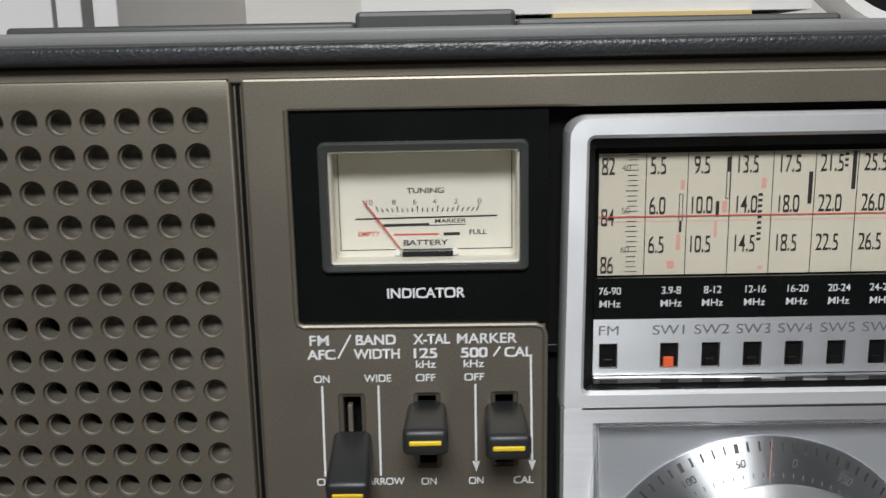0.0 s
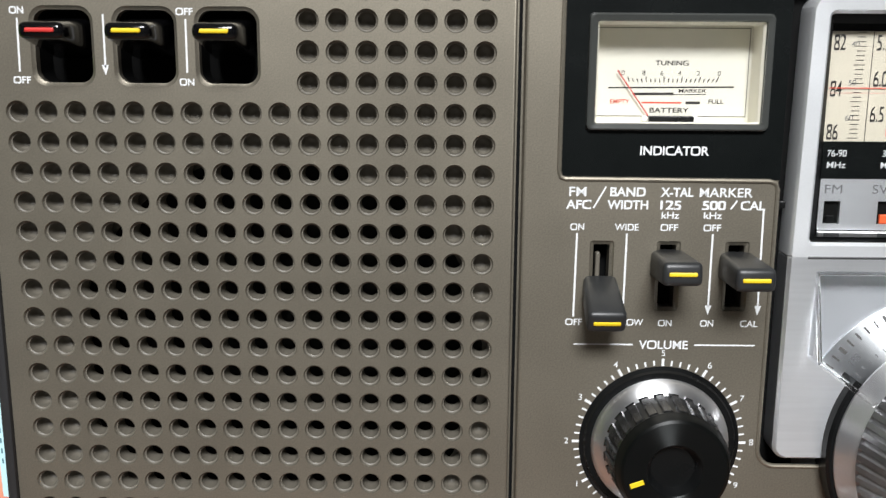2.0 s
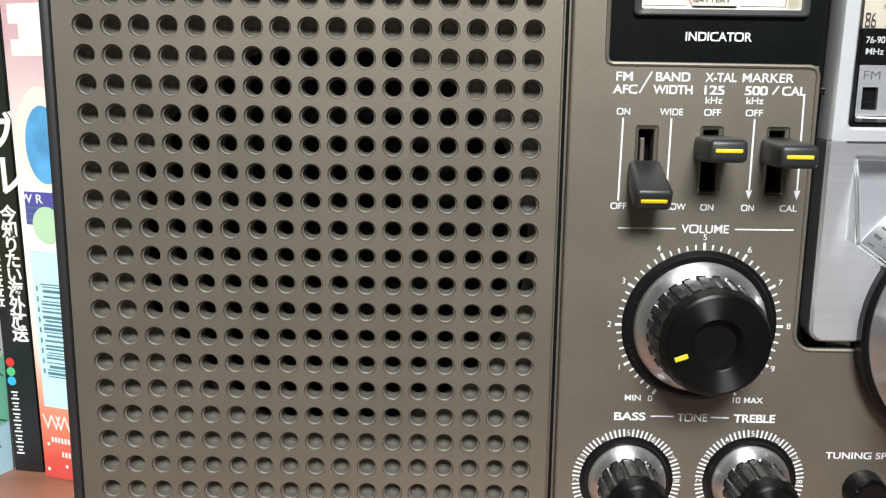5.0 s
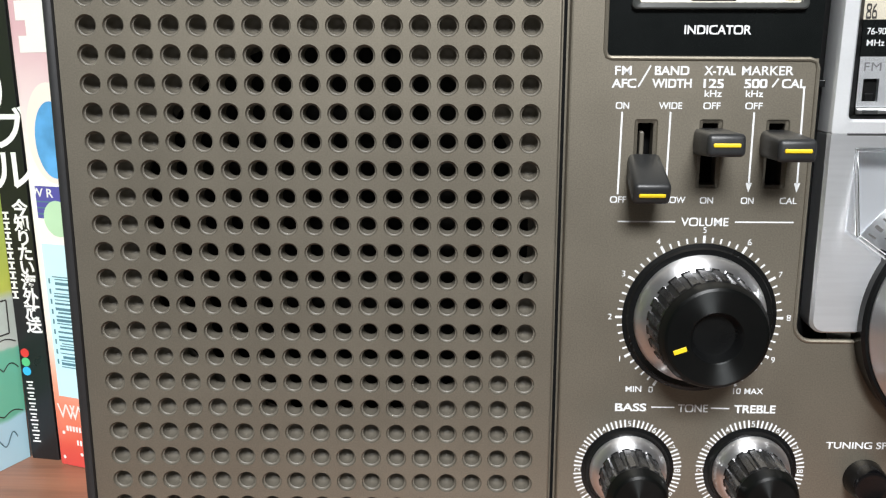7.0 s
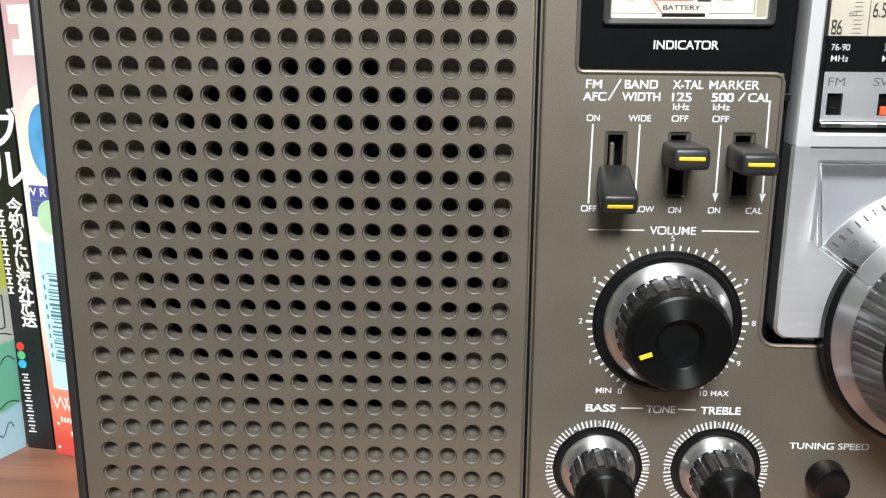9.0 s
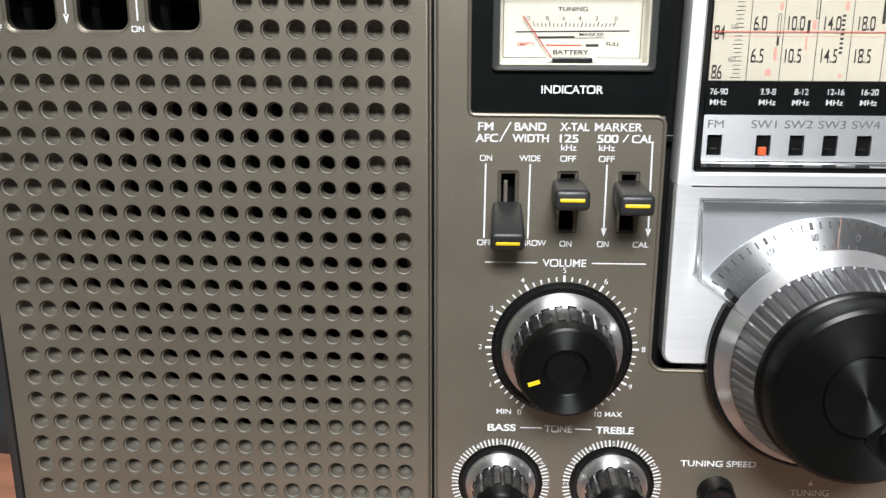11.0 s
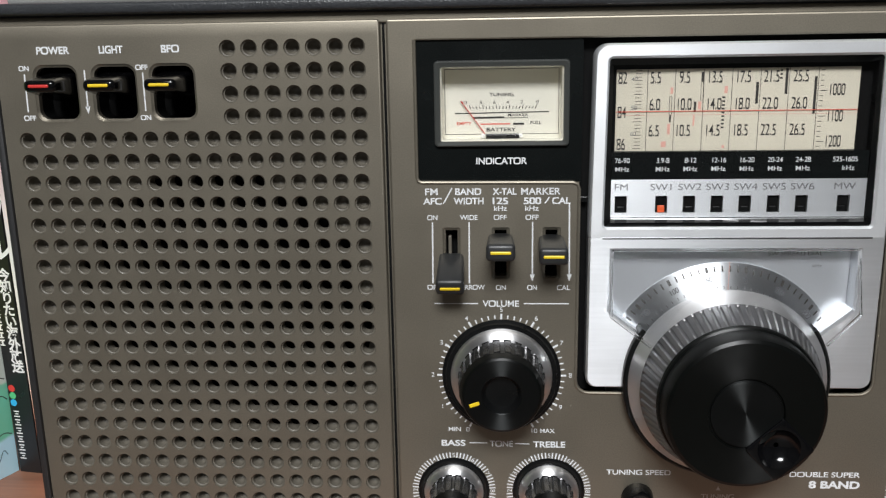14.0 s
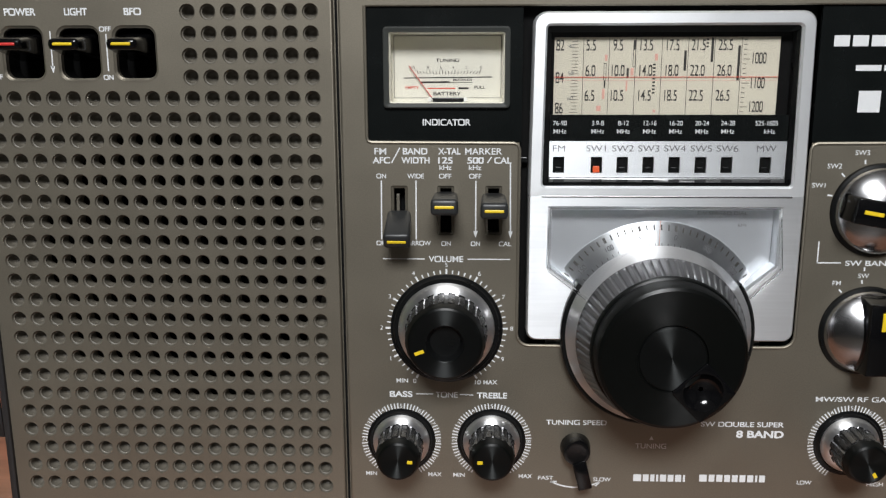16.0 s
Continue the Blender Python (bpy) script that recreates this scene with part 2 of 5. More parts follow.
def prism(points, y0, y1, bm=None):
    """A solid with this outline between two depths."""
    bm = bm or bmesh.new()
    a = [bm.verts.new((x * MM, y0 * MM, z * MM)) for x, z in points]
    b = [bm.verts.new((x * MM, y1 * MM, z * MM)) for x, z in points]
    bm.faces.new(a)
    bm.faces.new(b[::-1])
    n = len(points)
    for i in range(n):
        bm.faces.new((a[i], b[i], b[(i + 1) % n], a[(i + 1) % n]))
    return bm


def reach(points, c, a):
    """Where the ray from c at the angle a leaves the outline."""
    dx, dz = math.cos(a), math.sin(a)
    best = 0.0
    for (x1, z1), (x2, z2) in zip(points, points[1:] + points[:1]):
        ex, ez = x2 - x1, z2 - z1
        den = dx * ez - dz * ex
        if abs(den) < 1e-12:
            continue
        s = ((x1 - c[0]) * ez - (z1 - c[1]) * ex) / den
        u = ((x1 - c[0]) * dz - (z1 - c[1]) * dx) / den
        if s > 0 and -1e-9 <= u <= 1 + 1e-9:
            best = max(best, s)
    return c[0] + dx * best, c[1] + dz * best


def ring_plate(bm, outer, holes, c=None, inner=()):
    """A plate between an outline and a stack of hole outlines [(points, y), ...]; the first joins the front, the rest lead inward. outer: (points, y) rows too."""
    holes = holes + list(inner)
    c = c or (sum(p[0] for p in holes[0][0]) / len(holes[0][0]), sum(p[1] for p in holes[0][0]) / len(holes[0][0]))
    angles = sorted({round(math.atan2(z - c[1], x - c[0]), 6) for pts, _ in (outer + holes) for x, z in pts})
    keep = []
    for a in angles:
        if not keep or a - keep[-1] > 1e-4:
            keep.append(a)
    rows = []
    for pts, y in outer + holes:
        rows.append([bm.verts.new((x * MM, y * MM, z * MM)) for x, z in (reach(pts, c, a) for a in keep)])
    n = len(keep)
    for a, b in zip(rows, rows[1:]):
        for i in range(n):
            bm.faces.new((a[i], a[(i + 1) % n], b[(i + 1) % n], b[i]))
    return bm


def rect(x0, x1, z0, z1):
    return [(x1, z1), (x0, z1), (x0, z0), (x1, z0)]


def quad(bm, x0, x1, z0, z1, y):
    vs = [bm.verts.new((x * MM, y * MM, z * MM)) for x, z in ((x0, z0), (x1, z0), (x1, z1), (x0, z1))]
    bm.faces.new(vs)


def tube(points, r, bm=None, n=8):
    """A round rod along 3D points (mm)."""
    bm = bm or bmesh.new()
    ps = [Vector(p) for p in points]
    rows = []
    for i, p in enumerate(ps):
        d = (ps[min(i + 1, len(ps) - 1)] - ps[max(i - 1, 0)]).normalized()
        u = d.cross(Vector((0, 1, 0)))
        if u.length < 1e-3:
            u = d.cross(Vector((1, 0, 0)))
        u.normalize()
        w = d.cross(u)
        rows.append([bm.verts.new((p + (u * math.cos(2 * math.pi * k / n) + w * math.sin(2 * math.pi * k / n)) * r) * MM) for k in range(n)])
    for a, b in zip(rows, rows[1:]):
        for k in range(n):
            bm.faces.new((a[k], a[(k + 1) % n], b[(k + 1) % n], b[k]))
    bm.faces.new(rows[0][::-1])
    bm.faces.new(rows[-1])
    return bm


def squared(me, words):
    """Draws the round letters of a word towards square corners, letter by letter, as the panel's extended lettering has them."""
    root = list(range(len(me.vertices)))

    def find(i):
        while root[i] != i:
            root[i] = root[root[i]]
            i = root[i]
        return i
    for p in me.polygons:
        for v in p.vertices:
            root[find(v)] = find(p.vertices[0])
    islands = collections.defaultdict(list)
    for i, v in enumerate(me.vertices):
        islands[find(i)].append(v)
    letters = sorted(islands.values(), key=lambda vs: sum((min(v.co.x for v in vs), max(v.co.x for v in vs))))
    chars = [c for c in words if c != " "]
    if len(letters) != len(chars):
        return
    half = {"D": (1, 0), "2": (0, 1), "5": (0, -1), "P": (1, 0), "R": (1, 1), "B": (1, 0)}
    for c, vs in zip(chars, letters):
        if c not in "OCGQ03689D25PRB":
            continue
        x0, x1 = min(v.co.x for v in vs), max(v.co.x for v in vs)
        y0, y1 = min(v.co.y for v in vs), max(v.co.y for v in vs)
        if c in "PR":
            y0 = y1 - 0.56 * (y1 - y0)
        cx, cy, hx, hy = (x0 + x1) / 2, (y0 + y1) / 2, (x1 - x0) / 2, (y1 - y0) / 2
        sx, sy = half.get(c, (0, 0))
        for v in vs:
            u, w = (v.co.x - cx) / hx, (v.co.y - cy) / hy
            if u * sx < 0 or w * sy < 0 or w < -1 or (c == "B" and abs(w) < 0.5):
                continue
            k = math.hypot(u, w) / max((u ** 4 + w ** 4) ** 0.25, 1e-6)
            v.co.x, v.co.y = cx + hx * max(-1, min(1, u * k)), cy + hy * max(-1, min(1, w * k))


def print_text(words, x, z, height, material, parent, y=-0.03, wide=1.0, bold=0.0, align="CENTER", turn=None, name="lettering", gap=1.0, fit=None):
    """Words printed on the panel: capital height in mm, centred on (x, z)."""
    cu = bpy.data.curves.new(name, "FONT")
    bold = min(bold, 0.014) if "M" in words else bold
    cu.body, cu.align_x, cu.align_y = words, align, "CENTER"
    cu.size, cu.extrude, cu.offset, cu.space_character = 1.0, 0.0, bold, gap
    cu.resolution_u = 5
    tmp = bpy.data.objects.new("tmp", cu)
    scene.collection.objects.link(tmp)
    dg = bpy.context.evaluated_depsgraph_get()
    me = bpy.data.meshes.new_from_object(tmp.evaluated_get(dg))
    bpy.data.objects.remove(tmp)
    bpy.data.curves.remove(cu)
    me.name = name
    squared(me, words)
    s = height / 0.70 * MM
    if fit:
        xs, ys = [v.co.x for v in me.vertices], [v.co.y for v in me.vertices]
        me.transform(Matrix.Diagonal(((fit[1] - fit[0]) / (max(xs) - min(xs)) * MM / s, height / (max(ys) - min(ys)) * MM / s, 1, 1)) @ Matrix.Translation((-(max(xs) + min(xs)) / 2, -(max(ys) + min(ys)) / 2, 0)))
        x, wide = (fit[0] + fit[1]) / 2, 1.0
    base = Matrix.Translation((x * MM, y * MM, z * MM)) @ (turn or Matrix.Identity(4)) @ Matrix.Rotation(radians(90), 4, "X") @ Matrix.Diagonal((s * wide, s, s, 1))
    me.transform(base)
    me.materials.clear()
    me.materials.append(material)
    ob = new(name, me)
    ob.parent = parent
    ob.matrix_parent_inverse = parent.matrix_basis.inverted()
    return ob


def bars(rows, material, parent, name, y=-0.04, thick=0.03):
    """Printed strokes: (x0, z0, x1, z1, width) each."""
    bm = bmesh.new()
    for x0, z0, x1, z1, w in rows:
        d = Vector((x1 - x0, z1 - z0))
        p = Vector((-d.y, d.x)).normalized() * w / 2
        vs = [bm.verts.new((a * MM, y * MM, b * MM)) for a, b in ((x0 + p.x, z0 + p.y), (x0 - p.x, z0 - p.y), (x1 - p.x, z1 - p.y), (x1 + p.x, z1 + p.y))]
        bm.faces.new(vs)
    return part(name, bm, material, parent)


def lines(rows, material, parent, name, y=-0.04):
    """Printed strokes, each a part of its own."""
    for r in rows:
        bars([r], material, parent, name, y=y)


# ---------------------------------------------------------------- the room
DESK = 10.0     # height of the desk top, mm


def room():
    fl = -730.0
    x0, x1, y0, y1, z1 = -1600.0, 1900.0, -2700.0, 520.0, 1700.0
    for name, r, m, lab in (("floor", (x0 - 100, x1 + 100, y0 - 100, y1 + 100, fl - 60, fl), FLOOR, "unseen floor, made dark to dim reflections in the knobs"),
                            ("ceiling", (x0 - 100, x1 + 100, y0 - 100, y1 + 100, z1, z1 + 80), CEIL, "plain white ceiling above the desk"),
                            ("wall_north", (x0, x1, y1, y1 + 100, fl, z1), WALL, "off-white papered wall behind the desk"),
                            # Three walls out of view, added dark to hold reflections down.
                            ("wall_south", (x0, x1, y0 - 100, y0, fl, z1), DARKWALL, "unseen wall, made dark to keep reflections low"),
                            ("wall_west", (x0 - 100, x0, y0 - 100, y1 + 100, fl, z1), DARKWALL, "unseen wall, made dark to keep reflections low"),
                            ("wall_east", (x1, x1 + 100, y0 - 100, y1 + 100, fl, z1), DARKWALL, "unseen wall, made dark to keep reflections low")):
        tagged(finish(boxes(r), name, m), lab, name.split("_")[0], kind="structure")
    lamp = thing("ceiling_lamp", "round white ceiling lamp, switched on", "lamp", LAMP)
    cx, cy, cz = (v / MM for v in LAMP)
    bm = lathe([(0, 0), (110, 0), (120, 12), (120, 60), (0, 60)], 0, 0, 48)
    bm.transform(Matrix.Translation(LAMP) @ Matrix.Rotation(radians(-90), 4, "X") @ Matrix.Translation((0, -0.02, 0)))
    part("lamp_base", bm, PAPER, lamp)
    glow = bpy.data.materials.new("glowing_lamp_shade")
    glow.use_nodes = True
    gb = glow.node_tree.nodes["Principled BSDF"]
    gb.inputs["Base Color"].default_value = (0.85, 0.85, 0.82, 1)
    gb.inputs["Emission Color"].default_value = (0.97, 0.985, 1.0, 1)
    gb.inputs["Emission Strength"].default_value = 6.0
    bm = lathe([(0, -100), (150, -92), (215, -70), (235, -35), (225, 0), (120, 5)], 0, 0, 48)
    bm.transform(Matrix.Translation(LAMP) @ Matrix.Rotation(radians(-90), 4, "X") @ Matrix.Diagonal((1, 1, 1, 1)))
    part("shade", bm, glow, lamp, "glowing white lamp shade", True)


def desk():
    d = thing("desk", "reddish brown wooden desk under the radio", "desk", (0.1, 0.1, DESK * MM))
    part("desktop", boxes((-620, 880, -70, 500, DESK - 28, DESK), bevel=2), WOOD, d)
    for x in (-580, 800):
        for y in (-40, 420):
            part("leg", boxes((x, x + 45, y, y + 45, -730, DESK - 28.2), bevel=2), WOOD, d)


room()
desk()

# ---------------------------------------------------------------- the radio
W1, TOP, BOT = 306.0, 187.6, 14.0
PX, PZ, HX, HZ = 6.2, 6.454, 7.0, 180.0       # hole pitch and first hole
radio = thing("radio", "taupe and silver portable shortwave radio standing on the desk", "radio", (0.15, 0.05, DESK * MM))


def case():
    # shell: open box behind the front, pebbled black
    for name, row, bevel in (("case_top", (-2.0, W1 + 2, 1.5, 101, 189.2, 193.5), 1.0), ("case_base", (-2.0, W1 + 2, 1.5, 101, 12.0, 14.0), 0.6),
                             ("case_side", (-2.2, 0.2, -1.0, 101, 12.5, 190.0), 0.8), ("case_side", (W1 - 0.2, W1 + 2.2, -1.0, 101, 12.5, 190.0), 0.8),
                             ("case_back", (-1.5, W1 + 1.5, 98.5, 101.2, 13.5, 190.0), 0.6)):
        part(name, boxes(row, bevel=bevel), SIDE if name == "case_side" else CASE, radio, "black plastic case wall", True)
    bm = bmesh.new()
    box(bm, -1.8, W1 + 1.8, -1.6, 6.0, 190.0, 193.3, 1.1, 3)
    part("top_edge", bm, CASE, radio, "black leather-grained top edge", True)
    for x in (14, W1 - 26):
        for y in (14, 82):
            part("foot", boxes((x, x + 12, y, y + 10, DESK, 12.6), bevel=0.8), BLACK, radio)
    # folded handle and the turning aerial bar on the top
    bm = bmesh.new()
    box(bm, 1, W1 - 1, 9, 23, 193.4, 196.1, 0.8, 3)
    for x in (1, W1 - 9):
        box(bm, x, x + 8, 20, 92, 193.3, 196.0, 1.0, 2)
    part("handle", bm, HANDLE, radio, "folded dark grey carrying handle", True)
    bm = bmesh.new()
    box(bm, 57, 132.3, 34, 52, 193.4, 198.4, 1.0, 3)
    aer = part("rotating_aerial", bm, AERIAL, radio, "dark grey rotating aerial bar lying flat", True)
    part("aerial_arm", boxes((166.5, 236, 34, 52, 193.4, 198.4), bevel=1.0), AERIAL, aer)
    part("hub", boxes((132.6, 166.2, 30, 56, 193.4, 200.2), bevel=1.0), AERIAL, aer)
    # inside
    part("inner_wall", boxes((0.5, W1 - 0.5, 30, 31, 14.5, 188)), DEEP, radio)
    part("partition", boxes((112, 113.2, 7.2, 29.8, 14.5, 188)), DEEP, radio)


def open_cols(r):
    return 10 if r < 4 else 0


def speaker_side():
    bm = bmesh.new()
    n = 22
    sc = (HX + 8.65 * PX, HZ - 12.55 * PZ)
    cx0, cx1 = HX - PX / 2, HX + 16.5 * PX
    ztop, zlow = HZ + PZ / 2, HZ - 24.5 * PZ

    def circ(x, z, r):
        return [(x + r * math.cos(2 * math.pi * (k + 0.5) / n), z + r * math.sin(2 * math.pi * (k + 0.5) / n)) for k in range(n)]

    def hole(x, z):
        shut = math.hypot(x - sc[0], z - sc[1]) > 46.2 + 0.4
        inner = [(circ(x, z, 1.88), 2.9), (circ(x, z, 1.64), 3.8), (circ(x, z, 1.22), 4.3), (circ(x, z, 0.70), 4.6), (circ(x, z, 0.15), 4.7)] if shut else [(circ(x, z, 1.80), 4.8)]
        ring_plate(bm, [(rect(x - PX / 2, x + PX / 2, z - PZ / 2, z + PZ / 2), 0)],
                   inner=inner, holes=[(circ(x, z, 2.46), 0), (circ(x, z, 2.36), 0.25), (circ(x, z, 2.20), 0.70), (circ(x, z, 1.95), 0.85)], c=(x, z))

    for r in range(25):
        for c in range(open_cols(r), 17):
            hole(HX + c * PX, HZ - r * PZ)
    # block with the three switch wells
    bx = [cx0, 26.4, 43.7, HX + 9.5 * PX]
    zb = HZ - 3.5 * PZ
    wells = ((11.6, 23.6), (28.9, 41.1), (46.1, 58.4))
    for i, (a, b) in enumerate(wells):
        ring_plate(bm, [(rect(bx[i], bx[i + 1], zb, ztop), 0)],
                   [(rrect(a - 0.7, b + 0.7, 159.6, 176.2, 3.2), 0), (rrect(a - 0.2, b + 0.2, 160.1, 175.7, 2.9), 0.5), (rrect(a, b, 160.4, 175.4, 2.7), 0.6),
                    (rrect(a, b, 160.4, 175.4, 2.7), 2.5)], ((a + b) / 2, 168))
    # borders, with rolled edges at the top and at the groove
    quad(bm, 0.3, cx0, zlow, ztop, 0)
    quad(bm, cx1, 112.2, zlow, ztop, 0)
    quad(bm, 0.3, 112.2, ztop, TOP - 0.9, 0)
    quad(bm, 0.3, 112.2, BOT, zlow, 0)
    prof = [(0, 0), (0.35, 0.12), (0.6, 0.5), (0.7, 3.0)]
    for (d0, y0), (d1, y1) in zip(prof, prof[1:]):
        vs = [bm.verts.new((x * MM, y * MM, z * MM)) for x, y, z in ((112.2 + d0, y0, BOT), (112.2 + d1, y1, BOT), (112.2 + d1, y1, TOP - 0.9), (112.2 + d0, y0, TOP - 0.9))]
        bm.faces.new(vs)
        vs = [bm.verts.new((x * MM, y * MM, z * MM)) for x, y, z in ((0.3, y0, TOP - 0.9 + d0), (112.2, y0, TOP - 0.9 + d0), (112.2, y1, TOP - 0.9 + d1), (0.3, y1, TOP - 0.9 + d1))]
        bm.faces.new(vs)
    bmesh.ops.remove_doubles(bm, verts=bm.verts, dist=1e-6)
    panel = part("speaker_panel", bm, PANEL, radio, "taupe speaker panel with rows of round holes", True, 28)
    # Hole walls and floors get the taupe with shade put into its colour.
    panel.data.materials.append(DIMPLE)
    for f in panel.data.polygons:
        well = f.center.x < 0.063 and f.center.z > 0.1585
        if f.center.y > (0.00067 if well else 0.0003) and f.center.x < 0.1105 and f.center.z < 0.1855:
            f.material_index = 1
    # backing that closes the outer holes and leaves the speaker's circle open
    bm = bmesh.new()
    sc = (HX + 8.65 * PX, HZ - 12.55 * PZ)
    circle = [(sc[0] + 46.2 * math.cos(2 * math.pi * k / 72), sc[1] + 46.2 * math.sin(2 * math.pi * k / 72)) for k in range(72)]
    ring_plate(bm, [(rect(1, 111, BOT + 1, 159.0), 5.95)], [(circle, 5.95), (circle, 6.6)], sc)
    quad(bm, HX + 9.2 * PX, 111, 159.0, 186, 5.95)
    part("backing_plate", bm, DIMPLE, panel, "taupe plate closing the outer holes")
    bm = lathe([(47.5, 8.2), (43, 7.6), (39, 8.6), (36, 9.2), (12, 21), (11, 20), (7, 17), (0, 15.8)], sc[0], sc[1], 64)
    part("speaker_cone", bm, CONE, panel, "dark paper loudspeaker cone", True)
    # wells and levers
    for (a, b), tip, colour in zip(wells, (18.1, 35.1, 52.4), (REDBAR, YELLOW, YELLOW)):
        bm = bmesh.new()
        ring_plate(bm, [(rrect(a - 0.02, b + 0.02, 160.38, 175.42, 2.7), 2.4)], [(rrect(a, b, 160.4, 175.4, 2.7), 9.0)], ((a + b) / 2, 168))
        f = [bm.verts.new((x * MM, 9 * MM, z * MM)) for x, z in rrect(a, b, 160.4, 175.4, 2.7)]
        bm.faces.new(f)
        sw = part("rocker_switch", bm, DEEP, panel, "black rocker switch in a deep well")
        bm2 = bmesh.new()
        box(bm2, tip - 4.6, tip + 4.6, -11.3, 6, 168.9, 172.3, 1.3, 3)
        for v in bm2.verts:
            if v.co.y > 0:
                v.co.z += (1.6 if v.co.z > 0.1706 else -3.4) * MM
        part("rocker", bm2, GLOSS, sw, "gloss black rocker", True)
        part("marker", boxes((tip - 2.9, tip + 2.9, -11.65, -11.0, 170.2, 171.1), bevel=0.3), colour, sw, "red marker bar" if colour is REDBAR else "yellow marker bar")
    for w, x0, x1 in (("POWER", 12.9, 22.7), ("LIGHT", 31.4, 38.5), ("BFO", 49.7, 55.0)):
        print_text(w, 0, 180.2, 2.2, WHITE, panel, bold=0.03, fit=(x0, x1))
    for w, x0, x1, z in (("ON", 7.0, 10.0, 175.2), ("OFF", 6.8, 10.5, 160.9), ("OFF", 41.7, 45.3, 175.1), ("ON", 41.9, 45.0, 160.7)):
        print_text(w, 0, z, 1.5, WHITE, panel, bold=0.024, fit=(x0, x1))
    lines([(8.5, 173.6, 8.3, 162.6, 0.4), (26.5, 174.5, 26.4, 163.6, 0.4), (43.7, 173.6, 43.6, 162.6, 0.4)], WHITE, panel, "switch_line")
    arrow(26.4, 161.9, panel)


def arrow(x, z, parent, y=-0.04):
    bm = bmesh.new()
    bm.faces.new([bm.verts.new((a * MM, y * MM, b * MM)) for a, b in ((x - 0.75, z + 2.2), (x + 0.75, z + 2.2), (x, z))])
    part("arrow_head", bm, WHITE, parent)


def control_side():
    bm = bmesh.new()
    L, R = 115.2, W1 - 0.3
    slots = ((129.6, 134.9), (144.1, 149.4), (159.0, 164.3))
    # top, left and right strips round the black sheet
    quad(bm, L, R, 181.8, TOP - 0.9, 0)
    quad(bm, L, 122.4, 140.9, 181.8, 0)
    quad(bm, 298.5, R, 140.9, 181.8, 0)
    # controls on the left, with three slots
    quad(bm, L, 169.4, 129.0, 140.9, 0)
    cuts = [L, 139.5, 154.2, 169.4]
    for i, (a, b) in enumerate(slots):
        ring_plate(bm, [(rect(cuts[i], cuts[i + 1], 108.0, 129.0), 0)],
                   [(rrect(a, b, 111.9, 127.5, 0.6, 3), 0), (rrect(a + 0.25, b - 0.25, 112.1, 127.2, 0.5, 3), 0.3), (rrect(a + 0.9, b - 0.9, 112.6, 126.6, 0.3, 3), 0.7), (rrect(a + 0.9, b - 0.9, 112.6, 126.6, 0.3, 3), 4)], ((a + b) / 2, 119.5))
    quad(bm, L, 169.4, 75.6, 108.0, 0)
    quad(bm, L, R, BOT, 75.6, 0)
    quad(bm, 257.8, R, 75.6, 140.9, 0)
    # fillets in the lower corners of the dial well
    for cx, sx in ((169.4, 1), (257.8, -1)):
        arc = [(cx, 75.6), ] + [(cx + sx * (4 - 4 * math.cos(radians(t))), 75.6 + 4 - 4 * math.sin(radians(t))) for t in range(0, 91, 15)]
        bm.faces.new([bm.verts.new((x * MM, 0, z * MM)) for x, z in arc])
    prof = [(0, 0), (0.35, 0.12), (0.6, 0.5), (0.7, 3.0)]
    for (d0, y0), (d1, y1) in zip(prof, prof[1:]):
        bm.faces.new([bm.verts.new((x * MM, y * MM, z * MM)) for x, y, z in ((L - d0, y0, BOT), (L - d1, y1, BOT), (L - d1, y1, TOP - 0.9), (L - d0, y0, TOP - 0.9))])
        bm.faces.new([bm.verts.new((x * MM, y * MM, z * MM)) for x, y, z in ((L, y0, TOP - 0.9 + d0), (R, y0, TOP - 0.9 + d0), (R, y1, TOP - 0.9 + d1), (L, y1, TOP - 0.9 + d1))])
    bmesh.ops.remove_doubles(bm, verts=bm.verts, dist=1e-6)
    panel = part("control_panel", bm, PANEL, radio, "taupe metallic control panel with white lettering")
    part("ledge", boxes((0, W1, 1.4, 4.0, 186.4, 189.5), bevel=0.3), PANEL, radio)
    part("slide_rail", boxes((131.2, 132.2, 1.6, 3.4, 117.0, 124.6), bevel=0.3), DIMPLE, panel, "taupe slide rail inside the slot")
    part("groove", boxes((110.8, 115.6, 2.2, 4.0, BOT, 187), bevel=0.1), PANEL, radio)
    part("groove_line", boxes((113.3, 114.0, 1.7, 2.19, BOT, 187.2)), DEEP, radio)
    # the rolled lip that runs round the black sheet and the dial well
    lip = [(122.4, 181.6), (122.4, 142.4), (122.8, 141.3), (123.8, 140.9), (167.6, 140.7), (168.9, 140.2), (169.4, 138.8), (169.4, 79.6)]
    lip += [(173.4 - 4 * math.cos(radians(t)), 79.6 - 4 * math.sin(radians(t))) for t in range(15, 91, 15)]
    rl = [(257.8 - (x - 169.4), z) for x, z in lip[7:]][::-1]
    path = lip + [(186, 75.5)]
    part("lip", tube([(x, 0.15, z) for x, z in path], 0.55), PANEL, panel, "rounded lip round the dial well", True)
    path = [(243, 75.5)] + rl + [(257.8, 138.8), (258.3, 140.2), (259.6, 140.7), (297.0, 140.9), (298.2, 141.5), (298.5, 143), (298.5, 181.6)]
    part("lip", tube([(x, 0.15, z) for x, z in path], 0.55), PANEL, panel, "rounded lip round the dial well", True)
    part("lip", tube([(122.2, 0.5, 181.8), (298.7, 0.5, 181.8)], 0.5), PANEL, panel, "rounded lip above the black sheet", True)
    # black sheet, channel floor
    bm = bmesh.new()
